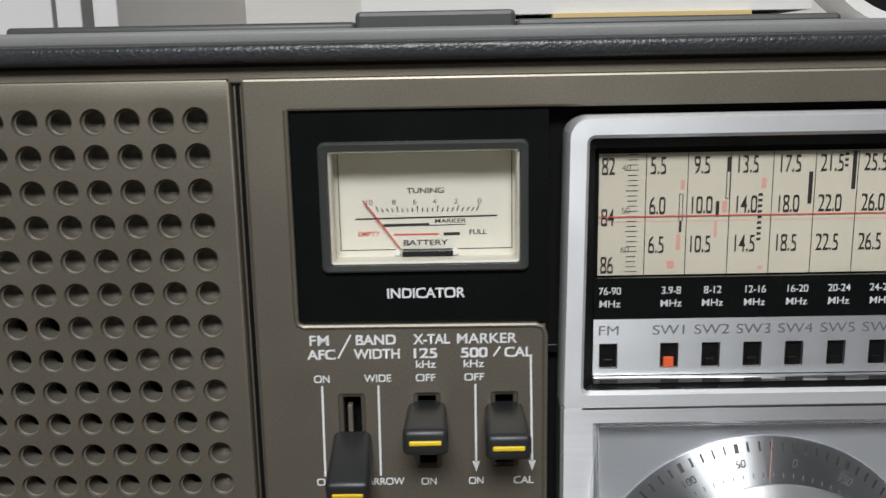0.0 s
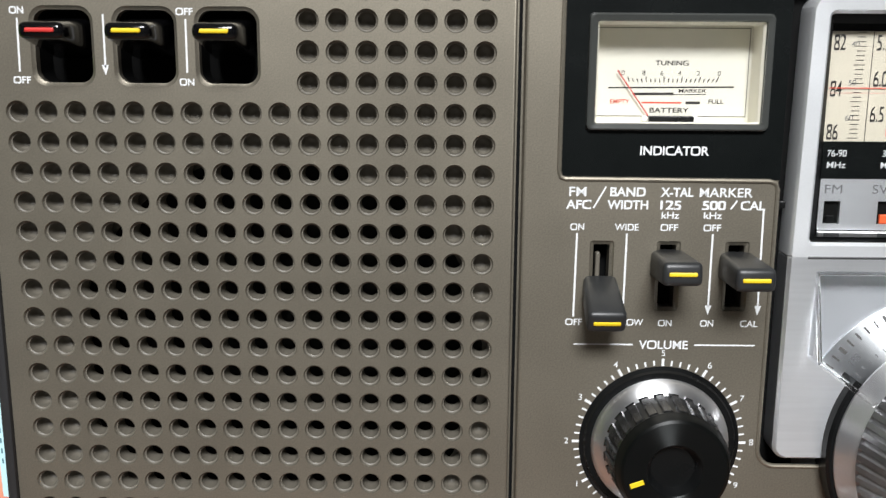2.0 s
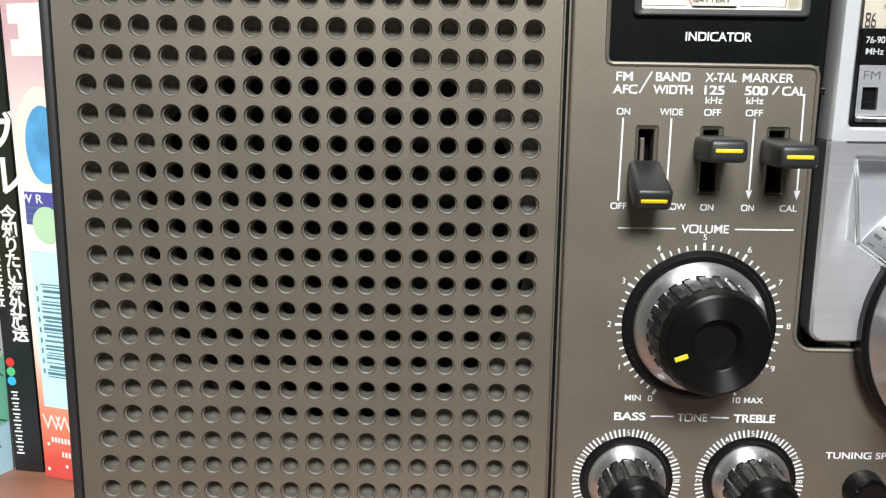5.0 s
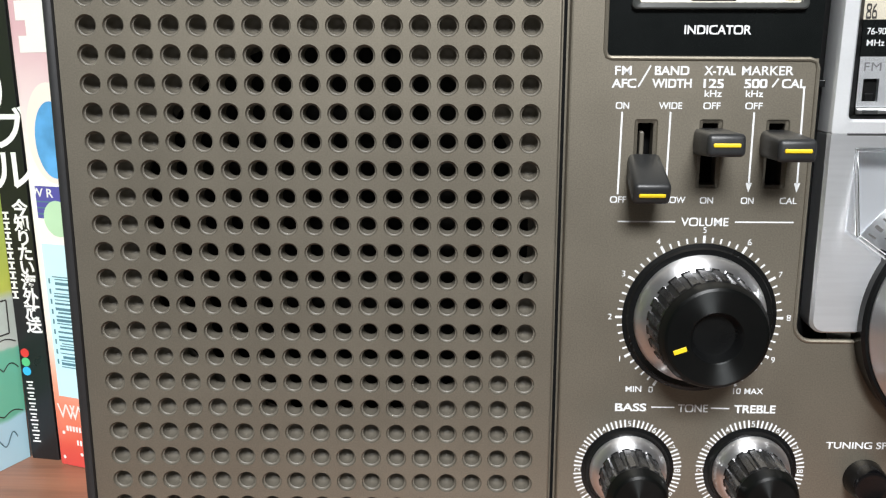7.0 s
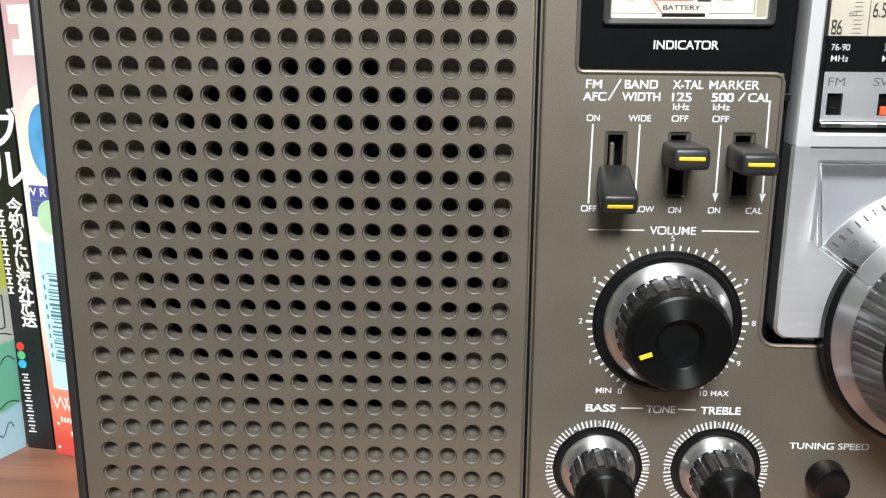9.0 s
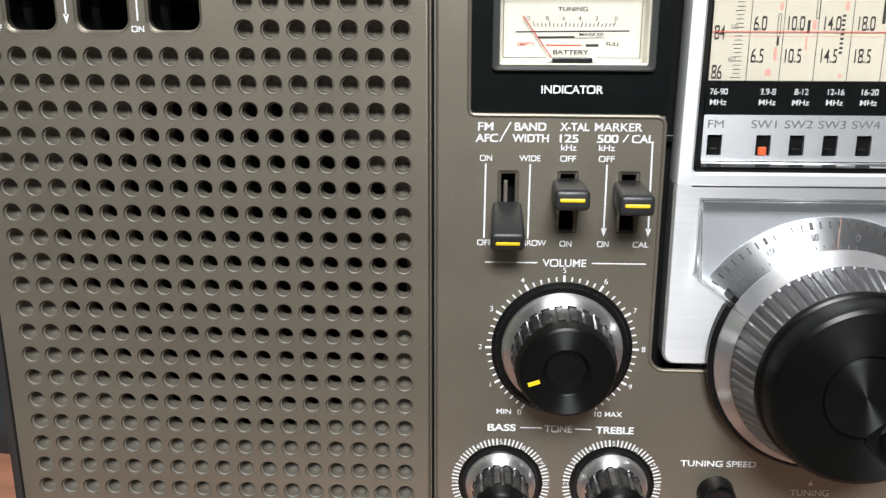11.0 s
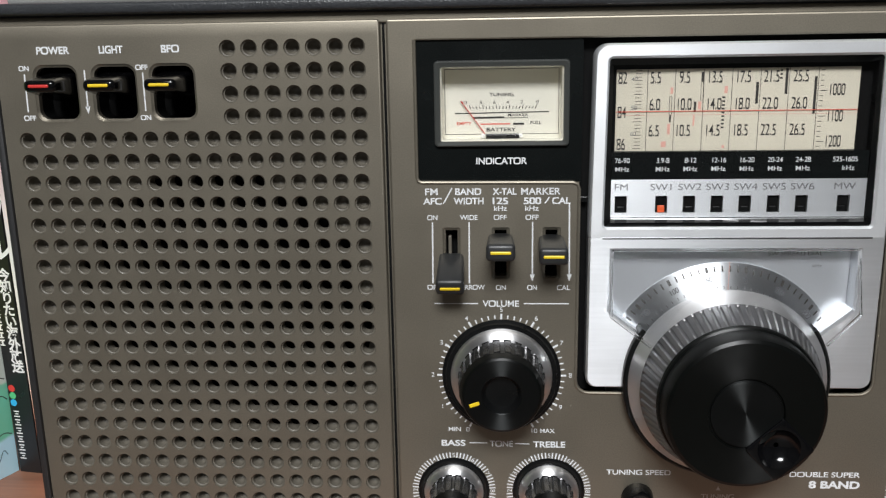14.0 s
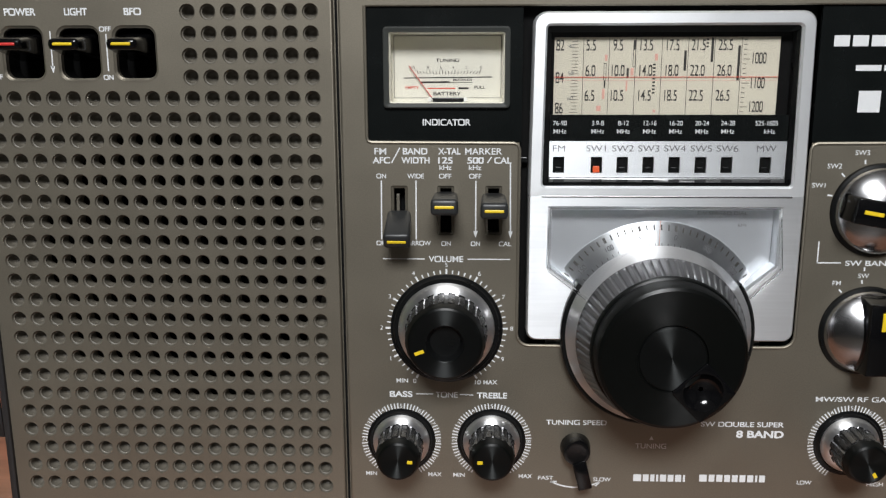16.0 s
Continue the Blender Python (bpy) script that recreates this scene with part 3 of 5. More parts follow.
    ring_plate(bm, [(rect(122.5, 170.0, 141.0, 181.7), 2.6), (rect(122.5, 170.0, 141.0, 181.7), 0.9)], [(rect(128.6, 165.5, 152.0, 174.8), 0.9), (rect(128.6, 165.5, 152.0, 174.8), 2.6)], (147, 163))
    sheet = part("indicator_sheet", bm, SHEET, radio, "glossy black sheet round the meter")
    part("name_sheet", boxes((258.0, 298.4, 0.9, 2.6, 141.0, 181.7)), SHEET, radio, "glossy black sheet beside the dial")
    part("well_floor", boxes((169.45, 257.75, 4.7, 5.4, 75.0, 181.7)), DEEP, radio)
    part("slot_back", boxes((126, 168, 6.0, 6.6, 108, 130)), DEEP, radio)
    part("well_notch", boxes((168.4, 172.0, 1.8, 3.1, 134.6, 136.2), bevel=0.2), BLACK, radio)
    # lettering
    T = lambda w, x, z, h, **k: print_text(w, x, z, h, k.pop("m", WHITE), panel, **k)
    F = lambda w, x0, x1, z, h, **k: print_text(w, 0, z, h, k.pop("m", WHITE), panel, bold=k.pop("bold", 0.018) + 0.008, fit=(x0, x1))
    for w, x0, x1, z in (("FM", 124.7, 128.4, 138.2), ("BAND", 133.5, 141.1, 138.2), ("X-TAL", 144.4, 151.4, 138.2), ("MARKER", 152.7, 164.1, 138.2), ("AFC", 124.1, 129.5, 135.4),
                         ("WIDTH", 133.0, 141.8, 135.4), ("125", 144.4, 148.9, 135.4), ("500", 153.4, 158.5, 135.4), ("CAL", 161.7, 167.0, 135.4)):
        F(w, x0, x1, z, 2.0)
    for w, x0, x1, z in (("kHz", 144.8, 148.6, 133.2), ("kHz", 153.9, 157.8, 133.2), ("ON", 125.2, 128.2, 130.5), ("WIDE", 134.8, 140.0, 130.5), ("OFF", 144.7, 148.5, 130.5), ("OFF", 154.0, 157.8, 130.5),
                         ("OFF", 124.8, 128.5, 109.2), ("NARROW", 133.2, 142.0, 109.2), ("ON", 145.3, 148.3, 109.1), ("ON", 154.6, 157.5, 109.1), ("CAL", 163.4, 167.3, 109.1)):
        F(w, x0, x1, z, 1.5, bold=0.008)
    lines([(126.7, 129.1, 126.5, 110.4, 0.42), (137.5, 129.1, 137.4, 110.4, 0.42), (156.1, 129.1, 156.1, 113.0, 0.42), (166.7, 134.4, 167.0, 113.0, 0.42),
          (130.0, 134.6, 132.6, 139.3, 0.38), (159.6, 134.6, 160.9, 136.5, 0.38), (126.8, 104.1, 140.0, 104.1, 0.34), (153.6, 104.1, 167.0, 104.1, 0.34)], WHITE, panel, "switch_line")
    arrow(156.1, 111.0, panel)
    arrow(167.0, 111.0, panel)
    F("VOLUME", 141.3, 152.2, 104.1, 2.0)
    dial_ticks(panel, 146.9, 81.2, 18.1, 19.7, 10, True)
    F("MIN", 130.5, 134.3, 63.2, 1.45, bold=0.008)
    F("0", 136.0, 137.0, 63.1, 1.45, m=WHITE, bold=0)
    F("10", 156.2, 158.0, 62.9, 1.45, bold=0.004)
    F("MAX", 158.9, 163.4, 62.9, 1.45, bold=0.008)
    F("BASS", 128.2, 135.7, 58.5, 2.05)
    F("TONE", 143.3, 150.5, 58.4, 2.05, m=WHITE, bold=0.004)
    F("TREBLE", 156.8, 166.7, 58.3, 2.05)
    lines([(136.9, 58.6, 142.5, 58.6, 0.34), (151.2, 58.5, 155.6, 58.4, 0.34)], WHITE, panel, "tone_line")
    for cx, cz in ((131.9, 42.1), (161.7, 42.3), (278.0, 43.1)):
        dial_ticks(panel, cx, cz, 10.9, 13.2, 10, False)
    for w, x0, x1, z in (("MIN", 119.8, 123.5, 30.1), ("MAX", 140.7, 145.2, 30.0), ("MIN", 149.1, 152.9, 29.9), ("MAX", 170.9, 175.4, 29.8), ("LOW", 262.6, 267.4, 28.9), ("HIGH", 285.3, 290.6, 28.6),
                         ("FAST", 177.4, 182.4, 29.3), ("SLOW", 195.7, 201.5, 29.0)):
        F(w, x0, x1, z, 1.4, bold=0.006)
    F("TUNING SPEED", 179.6, 199.4, 49.2, 1.75, bold=0.008)
    arc = [(189.6 + 17 * math.sin(radians(a)), 43.0 - 17 * math.cos(radians(a))) for a in range(-28, 29, 7)]
    bars([(*p, *q, 0.5) for p, q in zip(arc, arc[1:])] + [(181.4, 27.9, 183.6, 28.0, 0.6), (197.8, 28.0, 196.4, 26.6, 0.6)], WHITE, panel, "speed_arc")
    F("TUNING", 209.1, 219.2, 41.2, 1.8, m=WHITE, bold=0.004)
    bm = bmesh.new()
    bm.faces.new([bm.verts.new((a * MM, -0.04 * MM, b * MM)) for a, b in ((213.5, 43.4), (214.9, 43.4), (214.2, 44.8))])
    part("arrow_head", bm, WHITE, panel)
    F("SW DOUBLE SUPER", 230.0, 256.8, 49.2, 1.75, bold=0.008)
    F("8 BAND", 241.6, 257.0, 45.8, 2.6, bold=0.03)
    F("MW/SW RF GAIN", 266.2, 292.0, 58.3, 1.7, bold=0.008)
    F("SW BAND", 271.2, 286.5, 103.5, 1.7, bold=0.008)
    for w, x, z in (("SW1", 260.5, 127.9), ("SW2", 264.6, 133.8), ("SW3", 272.6, 137.9), ("FM", 268.6, 97.0), ("SW", 277.2, 99.4)):
        T(w, x + (0.6 if w != "SW" else 0), z, 1.45, wide=1.1, bold=0.006)
    lines([(262.6, 110.4, 262.6, 103.6, 0.4), (262.4, 103.6, 269.9, 103.6, 0.4), (263.8, 125.0, 265.3, 124.7, 0.5), (267.5, 131.7, 268.5, 130.6, 0.5), (274.2, 135.8, 274.3, 134.5, 0.5),
           (277.3, 102.2, 277.3, 101.0, 0.5), (276.9, 98.1, 277.0, 96.9, 0.5), (270.1, 95.0, 271.0, 94.0, 0.5)], WHITE, panel, "selector_line")
    # maker's name: plain strokes only
    x = 208.9
    for w in (2.6, 1.9, 1.4, 0.7, 2.0, 1.9, 2.0, 0.7):
        bars([(x, 29.8, x + w, 29.8, 2.5)], WHITE, panel, "maker_mark")
        x += w + 0.55
    x = 230.6
    for w in (2.5, 1.9, 2.0, 1.9, 1.9, 1.9, 2.0, 0.7, 1.9):
        bars([(x, 30.0, x + w, 30.0, 2.5)], WHITE, panel, "maker_mark")
        x += w + 0.6
    # model name strokes on the black sheet, and a badge
    ns = bpy.data.objects["name_sheet"]
    x = 261.9
    for w in (4.6, 4.6, 4.6, 4.6, 4.6, 4.6):
        bars([(x, 171.0, x + w, 171.0, 3.2)], WHITE, ns, "model_mark", y=0.86)
        x += w + 0.9
    bars([(269.0, 163.1, 276.5, 163.1, 1.7), (277.3, 163.1, 283, 163.1, 1.7)], WHITE, ns, "model_number_mark", y=0.86)
    bars([(270.6, 153.2, 277.2, 153.2, 6.4)], WHITE, ns, "badge", y=0.86)
    bm = bmesh.new()
    ring_plate(bm, [([(273.9 + 2.4 * math.cos(a / 12 * math.pi), 153.2 + 2.4 * math.sin(a / 12 * math.pi)) for a in range(24)], 0.83)],
               [([(273.9 + 2.1 * math.cos(a / 12 * math.pi), 153.2 + 2.1 * math.sin(a / 12 * math.pi)) for a in range(24)], 0.83)])
    part("badge_ring", bm, WHITE, ns)


def dial_ticks(parent, cx, cz, r0, r1, steps, big):
    """The ring of strokes round a knob: 0 to 10 over 300 degrees, with figures at the top ones."""
    rows = []
    sub = 5 if big else 6
    span = 300
    for i in range(steps * sub + 1):
        a = radians(-span / 2 + span * i / (steps * sub))
        main = i % sub == 0
        if not big and main and 0 < i // sub < 10:
            continue
        k = 0 if not main or not big else -0.15
        rows.append((cx + (r0 + k) * math.sin(a), cz + (r0 + k) * math.cos(a), cx + (r1 - (0.4 if not main and big else 0)) * math.sin(a), cz + (r1 - (0.4 if not main and big else 0)) * math.cos(a), 0.62 if main and big else 0.42))
    bars(rows, WHITE, parent, "tick_ring")
    for i in range(1, 10):
        a = radians(-span / 2 + span * i / steps)
        r = r1 + 1.25 if big else (r0 + r1) / 2 + 0.1
        print_text(str(i), cx + r * math.sin(a), cz + r * math.cos(a), 1.35 if big else 1.35, WHITE, parent, wide=1.05, bold=0.004, turn=None if big else Matrix.Rotation(a, 4, "Y"), name="figure")


case()
speaker_side()
control_side()


# ---------------------------------------------------------------- meter
def deepen(obs, d, cx, cz):
    """Sets parts d mm deeper, widened about (cx, cz) in step."""
    k = 1 + d / 262
    for o in obs:
        for v in o.data.vertices:
            v.co = Vector((cx * MM + (v.co.x - cx * MM) * k, v.co.y + d * MM, cz * MM + (v.co.z - cz * MM) * k))


def meter():
    sheet = bpy.data.objects["indicator_sheet"]
    m = part("meter", ring_plate(bmesh.new(), [(rrect(127.7, 166.4, 151.2, 175.6, 1.2), 0.9), (rrect(127.9, 166.2, 151.4, 175.4, 1.1), -0.2), (rrect(128.3, 165.8, 151.7, 175.1, 1.0), -0.4)],
                                 [(rrect(129.4, 164.8, 152.6, 174.0, 0.6), -0.2), (rrect(129.6, 164.6, 152.8, 173.8, 0.5), 0.2), (rrect(129.6, 164.6, 152.8, 173.8, 0.5), 0.88)], (147, 163)),
             FRAME, radio, "small tuning meter with a red needle")
    part("meter_wall", ring_plate(bmesh.new(), [(rrect(129.45, 164.75, 152.65, 173.95, 0.5), 0.2)], [(rrect(130.0, 164.2, 153.1, 173.5, 0.4), 1.2), (rrect(129.6, 164.4, 152.7, 173.4, 0.4), 7.8)], (147, 163)), METER, m)
    part("card", boxes((129.7, 164.5, 3.6, 4.2, 152.9, 173.7)), METER, m, "off-white meter card")
    y = 3.56
    bars([(130.8, 172.9, 163.5, 172.9, 0.16), (130.8, 154.3, 163.5, 154.3, 0.16), (130.8, 172.9, 130.8, 154.3, 0.16), (163.5, 172.9, 163.5, 154.3, 0.16)], INK, m, "border", y=y)
    bars([(133.7, 160.3, 160.7, 160.6, 0.32), (139.0, 159.0, 147.8, 159.1, 0.55), (147.6, 158.9, 154.8, 159.0, 0.18), (150.5, 157.2, 153.6, 157.2, 0.6)], INK, m, "strokes", y=y)
    bars([(141.0, 157.2, 149.6, 157.2, 0.34)], RED, m, "battery_line", y=y)
    rows = []
    for i in range(21):
        x = 138.2 + 18.6 * i / 20
        s = 0.9 * (x - 146.5) / 10
        rows.append((x, 161.5 + 0.012 * (x - 147.5) ** 2 * 0.1, x + s * 0.55, (162.7 if i % 4 == 0 else 162.3), 0.22))
    bars(rows, INK, m, "ticks", y=y)
    for w, x in (("10", 136.4), ("8", 141.2), ("6", 145.1), ("4", 148.9), ("2", 152.9), ("0", 157.4)):
        print_text(w, x, 163.4, 0.95, INK, m, y=y, wide=1.1, name="figure")
    for w, x0, x1, z, h, k in (("TUNING", 143.6, 150.7, 165.6, 1.05, INK), ("MARKER", 148.9, 154.8, 159.75, 0.8, INK), ("EMPTY", 134.2, 138.4, 157.4, 0.95, RED), ("FULL", 155.4, 158.7, 157.5, 0.95, INK), ("BATTERY", 142.8, 151.3, 155.6, 1.05, INK)):
        print_text(w, 0, z, h, k, m, y=y, bold=0.02, fit=(x0, x1))
    part("needle", tube([(142.3, 2.6, 154.5), (135.4, 2.6, 164.0)], 0.14, n=6), REDBAR, m, "thin red needle")
    part("needle_stop", boxes((142.6, 152.2, 2.2, 3.5, 153.1, 154.3), bevel=0.15), BLACK, m)
    for x in (141.4, 152.3):
        part("stop_screw", lathe([(0, 2.6), (0.5, 2.65), (0.7, 2.9), (0.7, 3.58)], x + 0.3, 153.8, 16), PAPER, m, "", True)
    deepen([o for o in m.children if o.name.split(".")[0] in ("border", "strokes", "battery_line", "ticks", "figure", "lettering", "card", "needle", "needle_stop", "stop_screw")], 4.0, 150, 172)
    pane = part("meter_window", boxes((129.5, 164.7, -0.32, -0.22, 152.7, 173.9)), PANE, m, "clear plastic meter window")
    pane.visible_shadow = False
    print_text("INDICATOR", 147.0, 147.0, 2.0, WHITE, sheet, y=0.86, bold=0.02, fit=(139.7, 154.4))


# ---------------------------------------------------------------- the silver dial
AX, AZ = 213.4, 80.9        # axis of the tuning knob


def dial():
    d = part("dial_bezel", ring_plate(bmesh.new(),
             [(rrect2(172.3, 256.5, 124.6, 180.4, 4.0, 0.3), 4.65), (rrect2(172.3, 256.5, 124.6, 180.4, 4.0, 0.3), -0.9), (rrect2(172.9, 255.9, 124.6, 179.8, 3.5, 0.3), -1.9)],
             [(rrect(175.9, 252.9, 127.1, 176.8, 1.6), -2.0), (rrect(176.5, 252.2, 127.7, 176.1, 1.0), -1.2), (rrect(176.5, 252.2, 127.7, 176.1, 1.0), 4.6)], (214.5, 152)), RIM, radio, "bright silver frame round the dial window", True)
    for v in d.data.vertices:
        rise = max(0.0, (v.co.z / MM - 124.6) / 55.8)
        v.co.x = (214.4 + (v.co.x / MM - 214.4) * (1 - 0.018 * rise)) * MM
        v.co.z -= 0.7 * rise ** 4 * MM
    poly = [(249.6, 120.9), (179.1, 120.9), (178.7, 102.4), (190.2, 94.0), (239.6, 94.8), (249.3, 102.9)]
    grown = [(214.3 + (x - 214.3) * 1.018, 107.5 + (z - 107.5) * 1.045) for x, z in poly]
    part("dial_plate", ring_plate(bmesh.new(),
         [(rrect2(172.3, 256.5, 78.0, 124.59, 0.3, 3.2), 4.65), (rrect2(172.3, 256.5, 78.0, 124.59, 0.3, 3.2), -0.9), (rrect2(172.9, 255.9, 78.6, 124.59, 0.3, 2.7), -1.9)],
         [(grown, -1.9), (poly, -1.1), (poly, 4.6)], (214.3, 107)), SILVER, d, "brushed silver dial plate", True, 20)
    part("engraved_line", boxes((176.3, 252.6, -2.03, -1.7, 124.2, 124.75), bevel=0.12), SMOKE, d)
    # window: cream scale card, black band strip, silver key strip
    part("surround", ring_plate(bmesh.new(), [(rect(176.65, 252.15, 127.75, 176.25), -0.9)], [(rect(178.4, 250.8, 128.6, 173.7), 0.6), (rect(178.2, 251.0, 128.4, 174.0), 4.2)], (214.5, 152)), BLACK, d, "black surround of the scale")
    card = part("scale_card", boxes((179.9, 246.9, 1.6, 2.1, 149.3, 172.3)), CREAM, d, "cream tuning scale card")
    part("strip", boxes((178.6, 250.5, 0.7, 1.4, 141.4, 149.25)), SHEET, d, "black band strip")
    part("card_end", boxes((177.0, 252.0, 4.3, 4.6, 127.5, 175.5)), DEEP, d)
    y = 1.56
    div = [188.6, 196.3, 204.2, 212.0, 219.8, 227.6, 235.6]
    lines([(x, 149.3, x, 172.2, 0.16) for x in div], INK, card, "divider", y=y)
    bars([(179.9, 160.55, 246.9, 160.55, 0.2)], RED, card, "pointer_line", y=1.3)
    bars([(179.9, 159.5, 246.9, 159.5, 0.12)], PINK, card, "pointer_shadow_line", y=y)
    for col, (x, names) in enumerate(((190.8, ("5.5", "6.0", "6.5")), (198.9, ("9.5", "10.0", "10.5")), (207.2, ("13.5", "14.0", "14.5")), (215.0, ("17.5", "18.0", "18.5")), (222.8, ("21.5", "22.0", "22.5")), (230.8, ("25.5", "26.0", "26.5")))):
        for w, z in zip(names, (169.8, 162.3, 154.9)):
            print_text(w, x, z, 3.2, INK, card, y=y, wide=0.56, bold=0.008, name="figure")
    for w, z in (("82", 169.8), ("84", 160.2), ("86", 151.1)):
        print_text(w, 181.6, z, 3.2, INK, card, y=y, wide=0.55, bold=0.008, name="figure")
    for w, z in (("1000", 165.9), ("1100", 158.6), ("1200", 151.5)):
        print_text(w, 240.8, z, 3.2, INK, card, y=y, wide=0.5, bold=0.008, name="figure")
    for w, z in (("40", 169.6), ("50", 161.6), ("60", 154.2)):
        print_text(w, 184.9, z, 1.1, GREYINK, card, y=y, wide=1.1, name="figure")
    rows = []
    for i in range(24):
        z = 150.0 + i * 0.96
        rows.append((185.2 if i % 4 else 184.8, z, 187.2 if i % 4 == 0 else 187.0, z, 0.16))
    bars(rows, INK, card, "fm_ticks", y=y)
    bars([(236.2, 150.2 + i * 1.42, 238.2 if i % 5 == 1 else 237.2, 150.2 + i * 1.42, 0.2) for i in range(16)], INK, card, "mw_ticks", y=y)
    lines([(195.2, 157.4, 195.2, 159.6, 0.5), (202.0, 160.3, 202.0, 163.2, 0.65), (203.8, 168.6, 203.8, 171.4, 0.7), (219.0, 162.4, 219.0, 168.4, 0.75), (226.9, 165.0, 226.9, 172.1, 0.75), (234.9, 159.4, 234.9, 169.8, 0.75)], INK, card, "band_bar", y=y)
    lines([(x + k, z0, x + k, z1, 0.16) for x, z0, z1 in ((195.2, 159.6, 164.6), (203.8, 163.6, 168.6)) for k in (-0.32, 0.32)], INK, card, "band_outline", y=y)
    lines([(194.9, 164.6, 195.5, 164.6, 0.16), (203.5, 163.6, 204.1, 163.6, 0.16)], INK, card, "band_outline", y=y)
    bars([(209.9, 155.6 + i * 1.05, 209.9, 156.1 + i * 1.05, 0.8) for i in range(9)] + [(225.4, 169.2 + i * 1.05, 225.4, 169.7 + i * 1.05, 0.7) for i in range(3)], INK, card, "dotted_bars", y=y)
    bars([(195.4, 165.4, 195.4, 167.2, 0.8), (194.9, 154.0, 194.9, 157.0, 0.8), (193.6, 150.4, 193.6, 152.0, 1.4), (203.3, 161.0, 203.3, 163.2, 0.9), (201.8, 156.4, 201.8, 159.4, 0.5), (210.4, 165.4, 210.4, 167.4, 0.9), (210.4, 150.0, 210.4, 150.8, 0.8)], PINK, card, "faded_marks", y=y)
    for (a, b), x in zip((("76-90", "MHz"), ("3.9-8", "MHz"), ("8-12", "MHz"), ("12-16", "MHz"), ("16-20", "MHz"), ("20-24", "MHz"), ("24-28", "MHz"), ("525-1605", "kHz")), (181.6, 193.1, 200.9, 208.8, 216.7, 224.6, 232.4, 244.0)):
        print_text(a, x, 146.7, 1.35, WHITE, d, y=0.66, wide=0.95, bold=0.006, name="band_range")
        print_text(b, x + (1.0 if b == "kHz" else 0), 144.2, 1.35, WHITE, d, y=0.66, wide=1.1, bold=0.006, name="band_range")
    xs = (181.5, 193.1, 201.0, 208.9, 216.8, 224.8, 232.7, 244.4)
    keys = bmesh.new()
    cuts = [178.6] + [(a + b) / 2 for a, b in zip(xs, xs[1:])] + [250.5]
    for i, x in enumerate(xs):
        ring_plate(keys, [(rect(cuts[i], cuts[i + 1], 130.2, 141.3), 0.5)], [(rect(x - 1.75, x + 1.75, 131.5, 136.5), 0.5), (rect(x - 1.75, x + 1.75, 131.5, 136.5), 1.6)], (x, 134))
    ks = part("key_strip", keys, SILVER, d, "silver strip with eight band windows")
    part("key_back", boxes((178.7, 250.4, 1.5, 1.9, 130.4, 137.5)), DEEP, ks)
    part("band_pointer", boxes((192.1, 194.1, 0.7, 1.45, 131.6, 133.6), bevel=0.2), ORANGE, ks, "orange band pointer")
    for x in xs:
        if x != 193.1:
            part("shutter", boxes((x - 0.9, x + 0.9, 0.9, 1.45, 131.7, 133.3), bevel=0.2), BLACK, ks)
    for w, x in zip(("FM", "SW1", "SW2", "SW3", "SW4", "SW5", "SW6", "MW"), xs):
        print_text(w, x, 139.0, 1.9, GREYINK, ks, y=0.46, wide=1.25, name="band_name")
    part("chrome_rail", boxes((178.6, 250.4, -0.4, 0.8, 128.75, 130.0), bevel=0.3), CHROME, d, "chrome rail under the band windows", True)
    part("rail_marks", boxes(*((x - 1.7, x + 1.7, -0.44, -0.3, 128.85, 129.7) for x in xs)), SMOKE, d)
    pane = part("dial_window", boxes((176.6, 252.2, -1.0, -0.92, 127.7, 176.3)), PANE, d, "clear dial window")
    pane.visible_shadow = False
    deepen([card, *card.children], 2.0, 205, 172)
    # spread dial: silver disc with strokes behind a sloping clear cover
    back = bmesh.new()
    prism([(249.5, 120.8), (179.2, 120.8), (178.8, 102.3), (190.3, 94.1), (239.5, 94.9), (249.2, 102.8)], 4.3, 4.6, back)
    sd = part("spread_dial", back, DIALBACK, d, "silver spread dial with a ring of black strokes")
    part("dial_disc", lathe([(34.9, 4.28), (34.9, 3.9), (25.0, -1.1), (20, -1.1)], AX, AZ, 96), DISC, sd, "", True)
    rows, rows2 = [], []
    for i in range(-17, 13):
        a = radians(i * 4.0 + 10.0)
        big = i % 5 == 0
        rows.append((AX + 32.3 * math.sin(a), AZ + 32.3 * math.cos(a), AX + 34.0 * math.sin(a), AZ + 34.0 * math.cos(a), 0.85 if big else 0.45))
        rows2.append((AX + 27.8 * math.sin(a), AZ + 27.8 * math.cos(a), AX + 28.6 * math.sin(a), AZ + 28.6 * math.cos(a), 0.25))
    for rr, mt in ((rows, INK), (rows2, GREYINK)):
        o = bars(rr, mt, sd, "strokes", y=0)
        for v in o.data.vertices:
            rad = math.hypot(v.co.x / MM - AX, v.co.z / MM - AZ)
            v.co.y = (3.9 - (34.9 - rad) * 0.505 - 0.06) * MM
    for w, deg in (("150", -50), ("100", -30), ("50", -10), ("0", 10), ("950", 30), ("900", 50)):
        a = radians(deg)
        print_text(w, AX + 30.6 * math.sin(a), AZ + 30.6 * math.cos(a), 1.7, GREYINK, sd, y=1.15, wide=0.85, turn=Matrix.Rotation(a, 4, "Y"), name="figure")
    bars([(AX, AZ + 27, AX, AZ + 36, 0.16)], PINK, sd, "hair_line", y=-0.3)
    print_text("SW SPREAD DIAL", 233.5, 118.3, 1.2, GREYINK, sd, y=4.22, wide=1.2)
    print_text("kHz", 240.0, 114.6, 1.0, GREYINK, sd, y=4.22, wide=1.2)
